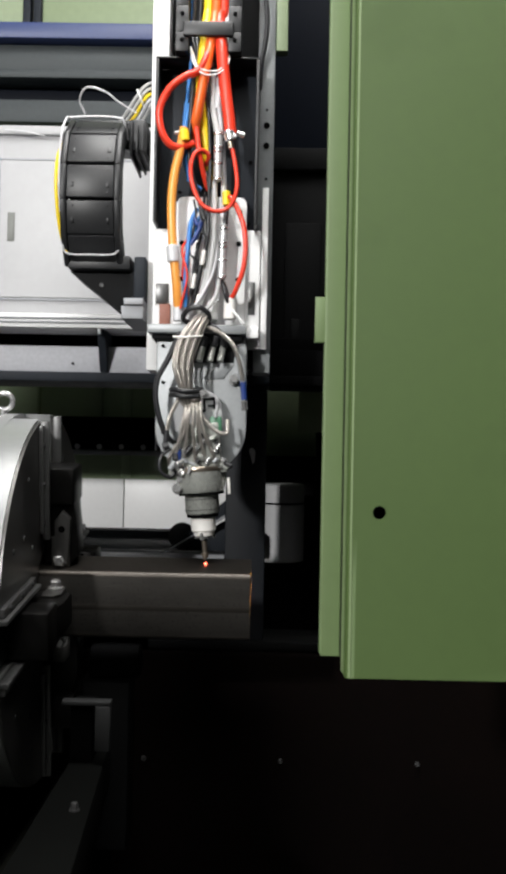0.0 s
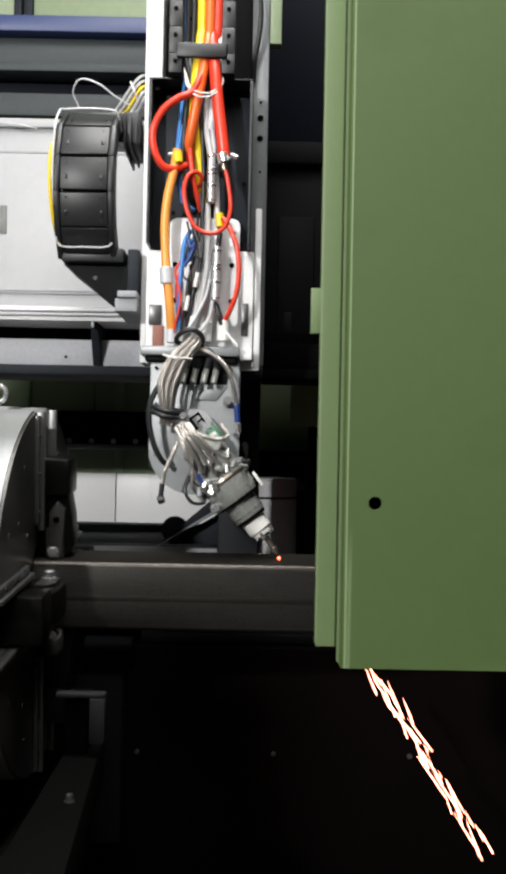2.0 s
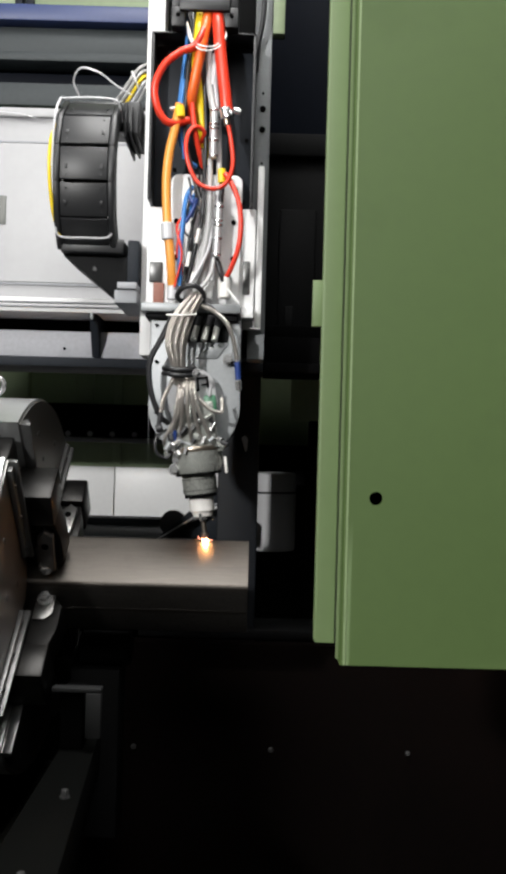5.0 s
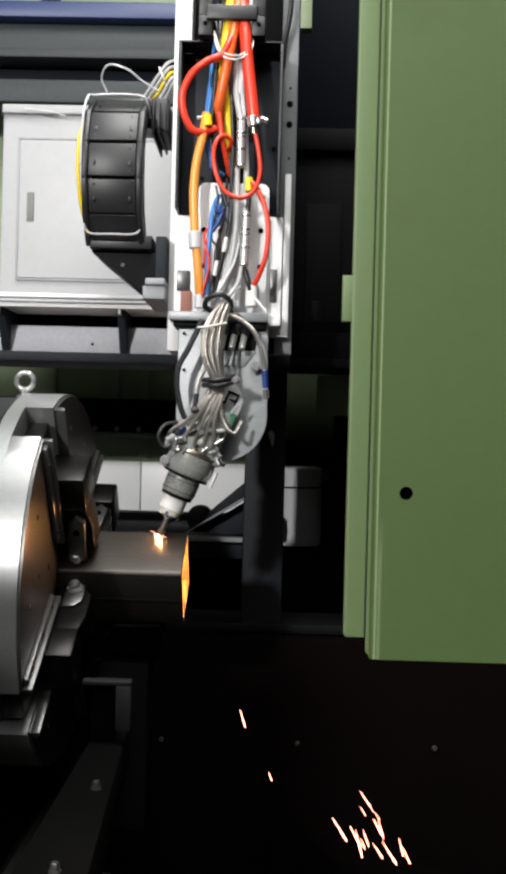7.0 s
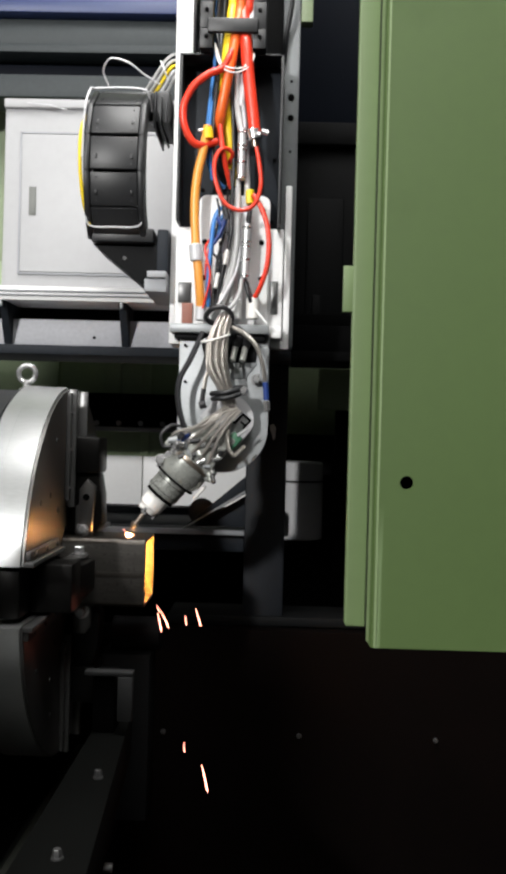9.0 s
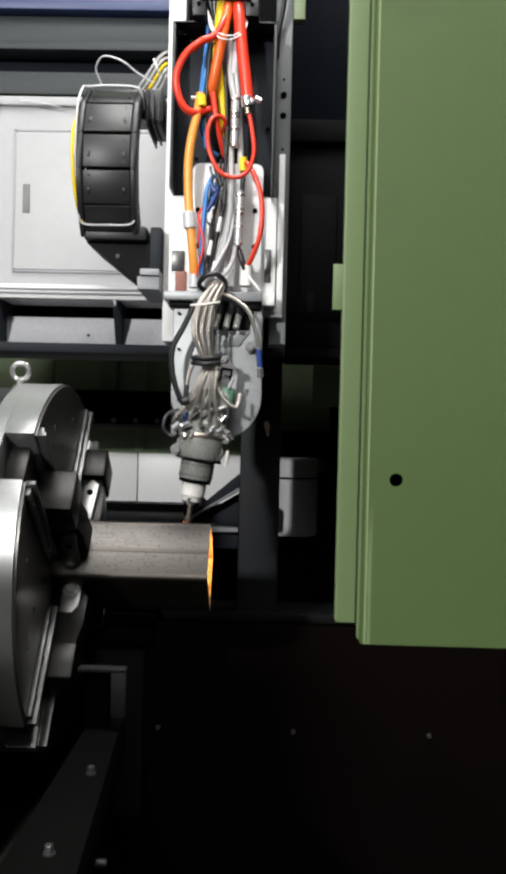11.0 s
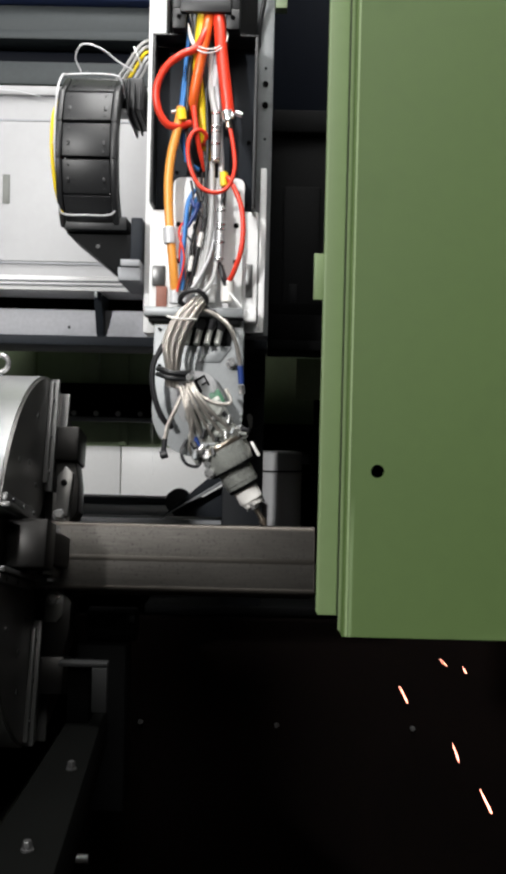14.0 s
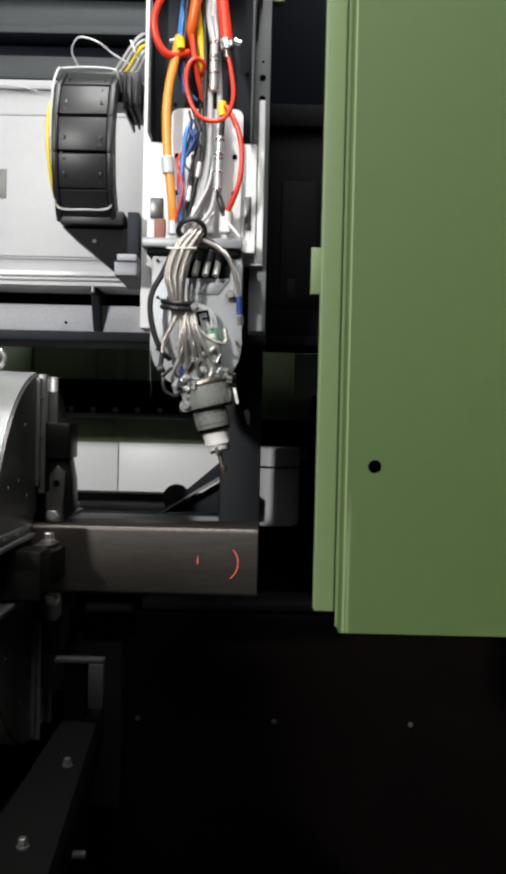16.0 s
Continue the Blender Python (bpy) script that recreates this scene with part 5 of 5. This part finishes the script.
TILT = [(0, 4.5), (0.2, 9), (0.4, 15), (0.7, 23), (1, 31), (1.5, 35.5), (2, 37), (2.5, 37), (3, 35), (3.5, 30), (3.7, 28), (4.8, 10), (5.8, -4), (6, -8), (6.5, -13.5), (7, -21.5), (7.5, -27.5),
        (8, -35), (8.5, -38.5), (9, -40), (9.3, -38), (10.4, -18), (11.3, -5.5), (11.5, -4), (12, 4.5), (12.5, 12), (13, 21), (13.5, 26), (14, 30), (14.5, 35), (15, 37), (15.5, 34.5), (15.7, 29.5), (15.8, 25), (15.9, 20), (16, 13.6)]
FEED = [(0, 0.008), (0.5, 0.053), (1.0, 0.098), (1.5, 0.122), (2.0, 0.128), (2.5, 0.128), (3, 0.122), (3.5, 0.108), (3.7, 0.100), (4.8, 0.027), (6, -0.045), (6.5, -0.076), (7, -0.108), (7.5, -0.129), (8, -0.144), (8.5, -0.151), (9, -0.160), (9.3, -0.155), (10.4, -0.105), (11.5, -0.036), (12, -0.001), (12.5, 0.031), (13, 0.066), (13.5, 0.091), (14, 0.096), (14.5, 0.118), (15, 0.124), (15.5, 0.122), (15.6, 0.110), (15.7, 0.092), (15.8, 0.071), (15.9, 0.050), (16, 0.025)]
TURN = [(0, 7), (0.5, 6), (1, 4.5), (1.5, 3.5), (2, 4), (2.5, 7), (3, 15), (3.5, 24), (3.7, 27), (4.6, 36), (5.3, 39), (6, 37), (6.5, 35.5), (7, 32), (7.5, 24), (8, 15), (8.5, 6), (9, 0), (9.3, -6), (10.3, -30), (11, -39),
        (11.5, -41), (12, -40), (12.5, -37), (13, -32), (13.5, -24), (14, -14), (14.5, -2), (15, 0), (15.5, 0), (15.6, 20), (15.7, 34), (15.8, 58), (15.9, 76), (16, 90)]


# sideways and downward creep of the swivel near its end of travel
CREEP = [(0, 0), (7, 0), (8, 0.006), (8.5, 0.010), (9, 0.015), (9.3, 0.013), (10.4, 0), (16, 0)]


def value(rows, t):
    return float(np.interp(t, [r[0] for r in rows], [r[1] for r in rows]))


def spark_burst(t, count, start, end, spread, lean, sizes=(0, 1, 2)):
    """Sparks that leave the tube's open end, pass along start to end at the time t and drop into the bin."""
    rng = random.Random(int(t * 100) + count)
    for i in range(count):
        f = (i + rng.random()) / count
        x = start[0] + (end[0] - start[0]) * f + rng.uniform(-spread, spread)
        z = start[2] + (end[2] - start[2]) * f + rng.uniform(-spread, spread)
        y = rng.uniform(-0.03, 0.03)
        ob = new("spark", SPARK_MESHES[rng.choice(sizes)])
        tagged(ob, "tiny glowing orange spark in flight", "spark", "flying sparks")
        turn = 180 + lean + rng.uniform(-12, 12)
        mouth = value(FEED, t - 0.1)
        a, b, c = max(0.0, t - 0.30), max(0.0, t - 0.12), min(16.0, t + 0.14)
        rest = pose(rng.uniform(0.55, 0.95), y, 0.128 + 0.002 * (i % 5), 0, 90, rng.uniform(0, 180))
        rows = [(0.0, pose(-0.9, y, TUBE_Z - 0.01, 0, 150, 0)), (a, pose(-0.9, y, TUBE_Z - 0.01, 0, 150, 0)), (b, pose(min(mouth, x) - 0.03, y, TUBE_Z - 0.01, 0, 140, 0)),
                (t, pose(x, y, z, 0, turn, 0)), (c, pose(x + 0.06, y, 0.42, 0, 170, 0)), (min(16.0, t + 0.26), rest)]
        rows = [r for k, r in enumerate(rows) if k == 0 or r[0] > rows[k - 1][0] + 0.02]
        if rows[-1][0] < 16:
            rows.append((16.0, rest))
        yield ob, rows


def all_sparks():
    made = []

    def add(*a, **k):
        made.extend(spark_burst(*a, **k))
    add(0.5, 12, (0.0700, 0.0000, 0.9600), (0.0850, 0.0000, 0.8850), 0.012, -35, (0, 1))
    add(1.0, 3, (0.1700, 0.0000, 0.8150), (0.2160, 0.0000, 0.6950), 0.006, -18)
    add(1.0, 3, (0.2080, 0.0000, 0.5840), (0.3410, 0.0000, 0.7880), 0.004, -14)
    add(1.5, 4, (0.1910, 0.0000, 0.8020), (0.2390, 0.0000, 0.6710), 0.012, -12)
    add(1.5, 4, (0.1740, 0.0000, 0.7340), (0.2090, 0.0000, 0.6410), 0.010, -8)
    add(1.5, 4, (0.2910, 0.0000, 0.7780), (0.3380, 0.0000, 0.5980), 0.012, -22)
    add(2.0, 40, (0.1850, 0.0000, 0.8370), (0.3420, 0.0000, 0.5870), 0.009, -30, (0, 1, 2, 3, 3))
    add(2.5, 6, (0.1940, 0.0000, 0.8400), (0.3670, 0.0000, 0.6740), 0.004, -44, (1, 3, 3))
    add(2.5, 3, (0.1850, 0.0000, 0.6740), (0.2130, 0.0000, 0.5920), 0.006, -15, (0,))
    add(3.0, 1, (0.1860, 0.0000, 0.8280), (0.1890, 0.0000, 0.8240), 0.001, -32)
    add(3.0, 2, (0.2720, 0.0000, 0.6380), (0.3760, 0.0000, 0.5870), 0.002, -22)
    add(3.5, 2, (0.1640, 0.0000, 0.8260), (0.2720, 0.0000, 0.7420), 0.002, -32)
    add(3.5, 2, (0.2540, 0.0000, 0.6910), (0.3480, 0.0000, 0.6990), 0.002, -18)
    add(4.3, 10, (0.1400, 0.0000, 0.8440), (0.2970, 0.0000, 0.6300), 0.02, -30)
    add(5.2, 10, (0.0010, 0.0000, 0.9330), (0.1260, 0.0000, 0.7560), 0.02, -30)
    add(6.0, 6, (-0.0300, 0.0000, 0.9510), (0.0010, 0.0000, 0.9330), 0.010, -40, (0, 1))
    add(6.0, 5, (0.0010, 0.0000, 0.9100), (0.0420, 0.0000, 0.8170), 0.004, -22)
    add(6.0, 2, (0.0690, 0.0000, 0.9050), (0.0930, 0.0000, 0.8830), 0.014, -40, (0, 1))
    add(6.5, 14, (-0.0370, 0.0000, 0.9410), (0.0780, 0.0000, 0.8950), 0.022, -35)
    add(6.5, 5, (-0.0120, 0.0000, 0.8780), (0.0650, 0.0000, 0.8160), 0.018, -22)
    add(7.0, 10, (0.1040, 0.0000, 0.6000), (0.1960, 0.0000, 0.5730), 0.020, -22)
    add(7.0, 6, (0.1330, 0.0000, 0.6540), (0.1720, 0.0000, 0.6020), 0.010, -25, (0, 1))
    add(7.0, 2, (-0.0560, 0.0000, 0.7910), (0.0190, 0.0000, 0.6730), 0.002, -25)
    add(7.5, 10, (-0.1180, 0.0000, 0.9240), (-0.0960, 0.0000, 0.8790), 0.012, -25, (0, 1))
    add(7.5, 2, (-0.1270, 0.0000, 0.9000), (-0.1100, 0.0000, 0.8400), 0.002, -12)
    add(8.0, 2, (0.0020, 0.0000, 0.8550), (0.0260, 0.0000, 0.8100), 0.004, -10, (0,))
    add(8.5, 4, (-0.1430, 0.0000, 0.9150), (-0.1340, 0.0000, 0.8540), 0.008, -15, (0, 1))
    add(8.5, 3, (-0.1090, 0.0000, 0.9180), (-0.0700, 0.0000, 0.8780), 0.004, -38, (1,))
    add(9.0, 3, (-0.1450, 0.0000, 0.8910), (-0.1390, 0.0000, 0.8610), 0.003, -18)
    add(9.0, 2, (-0.1330, 0.0000, 0.8800), (-0.0790, 0.0000, 0.8720), 0.002, -12, (0, 1))
    add(9.0, 2, (-0.1540, 0.0000, 0.8070), (-0.0530, 0.0000, 0.6040), 0.002, -8, (0, 2))
    add(9.9, 8, (-0.1100, 0.0000, 0.8770), (-0.0070, 0.0000, 0.7120), 0.015, -22)
    add(10.7, 8, (-0.0230, 0.0000, 0.9260), (0.0800, 0.0000, 0.7460), 0.015, -25)
    add(11.5, 1, (-0.0280, 0.0000, 0.9740), (-0.0270, 0.0000, 0.9720), 0.001, -60, (0,))
    add(12.0, 5, (0.0000, 0.0000, 0.9480), (0.0810, 0.0000, 0.9110), 0.006, -70, (0, 1))
    add(12.0, 6, (0.0650, 0.0000, 0.9170), (0.1040, 0.0000, 0.8970), 0.006, -65)
    add(12.0, 4, (0.0710, 0.0000, 0.8580), (0.1010, 0.0000, 0.6830), 0.004, -15)
    add(12.5, 4, (0.0370, 0.0000, 0.9740), (0.0840, 0.0000, 0.8910), 0.014, -60, (0,))
    add(12.5, 2, (0.0880, 0.0000, 0.8730), (0.1170, 0.0000, 0.7360), 0.002, -16)
    add(13.0, 2, (0.0830, 0.0000, 0.9730), (0.0790, 0.0000, 0.9080), 0.004, -40, (0,))
    add(13.5, 1, (0.2040, 0.0000, 0.8220), (0.2050, 0.0000, 0.8220), 0.001, -40)
    add(14.0, 2, (0.2630, 0.0000, 0.8190), (0.3120, 0.0000, 0.8050), 0.003, -40, (0, 1))
    add(14.0, 3, (0.2180, 0.0000, 0.7800), (0.3480, 0.0000, 0.6000), 0.012, -22)
    add(14.5, 4, (0.1970, 0.0000, 0.8110), (0.3090, 0.0000, 0.6970), 0.004, -42, (0, 1))
    add(14.5, 14, (0.3170, 0.0000, 0.6750), (0.3670, 0.0000, 0.6530), 0.016, -50, (0, 1))
    add(15.0, 4, (0.2350, 0.0000, 0.8380), (0.3310, 0.0000, 0.7880), 0.008, -38)
    add(15.0, 4, (0.2610, 0.0000, 0.7360), (0.3650, 0.0000, 0.6590), 0.012, -28)
    add(15.5, 6, (0.2380, 0.0000, 0.7710), (0.2830, 0.0000, 0.6430), 0.008, -20)
    add(15.5, 7, (0.2320, 0.0000, 0.7250), (0.2590, 0.0000, 0.6990), 0.012, -35, (0, 1))
    add(15.5, 3, (0.2590, 0.0000, 0.5510), (0.2860, 0.0000, 0.5290), 0.006, -30)
    return made


def motions():
    b = ORIGIN[laser_unit]
    walk(laser_unit, [(t, pose(b.x, b.y, b.z + v)) for t, v in LIFT])
    d = ORIGIN[swivel] - b
    walk(swivel, [(t, pose(d.x + value(CREEP, t), d.y, d.z - 0.55 * value(CREEP, t), 0, -v, 0)) for t, v in TILT])
    d = ORIGIN[hose_bundle] - b
    e = ORIGIN[loose_hose] - b
    walk(loose_hose, [(t, pose(e.x + (0.0001 if v > 4.5 else -0.0004) * (v - 4.5), e.y, e.z - 0.00125 * (v - 4.5), 0, 0, 0)) for t, v in TILT])
    walk(hose_bundle, [(t, pose(d.x, d.y, d.z, 0, 0.3 * v - 1, 0)) for t, v in TILT])
    times = sorted({t for t, v in FEED} | {t for t, v in TURN})
    walk(tube, [(t, pose(value(FEED, t), 0, TUBE_Z, value(TURN, t), 0, 0)) for t in times])
    walk(chuck_ob, [(t, pose(-0.296, 0, TUBE_Z, v, 0, 0)) for t, v in TURN])
    rows = []
    for k in range(61):
        t = k * 0.25
        a = value(TILT, t)
        rows.append((t, pose(PIVOT[0] + value(CREEP, t) + 0.207 * math.sin(radians(a)), 0, TUBE_Z + HALF / math.cos(radians(min(42, abs(value(TURN, t))))) + 0.001, 0, -0.5 * a, 0)))
    # the cut-out drops through the tube's mouth into the bin
    rows += [(15.1, rows[-1][1]), (15.2, pose(0.10, 0, TUBE_Z, 0, -80, 0)), (15.3, pose(0.20, 0, 0.80, 0, -60, 0)), (15.42, pose(0.30, 0, 0.40, 0, -80, 0)), (15.5, pose(0.40, 0, 0.20, 0, -90, 0)), (15.6, pose(0.8, 0, 0.14, 0, -90, 0)), (16.0, pose(0.8, 0, 0.14, 0, -90, 0))]
    walk(melt, rows)
    # the flare spits above the tube while the cut throws back, and burns inside it otherwise
    rows = []
    for k in range(64):
        t = k * 0.25
        a = value(TILT, t)
        up = np.interp(t, [0, 2.6, 2.9, 8.0, 8.5, 9.2, 9.8, 16], [-0.03, -0.03, 0.003, 0.002, -0.0005, -0.0005, -0.03, -0.03])
        x = PIVOT[0] + value(CREEP, t) + 0.207 * math.sin(radians(a)) if t < 15.1 else -0.3
        rows.append((t, pose(x, 0, TUBE_Z + HALF / math.cos(radians(min(42, abs(value(TURN, t))))) + up, 0, -0.5 * a, 0)))
    rows.append((16.0, rows[-1][1]))
    walk(flare, rows)
    k = ORIGIN[kerf] - ORIGIN[tube]
    walk(kerf, [(t, pose(k.x, k.y, k.z + dz)) for t, dz in ((0, -0.0018), (15.0, -0.0018), (15.4, 0.0), (16.0, 0.0))])
    for ob, r in all_sparks():
        walk(ob, r)


motions()
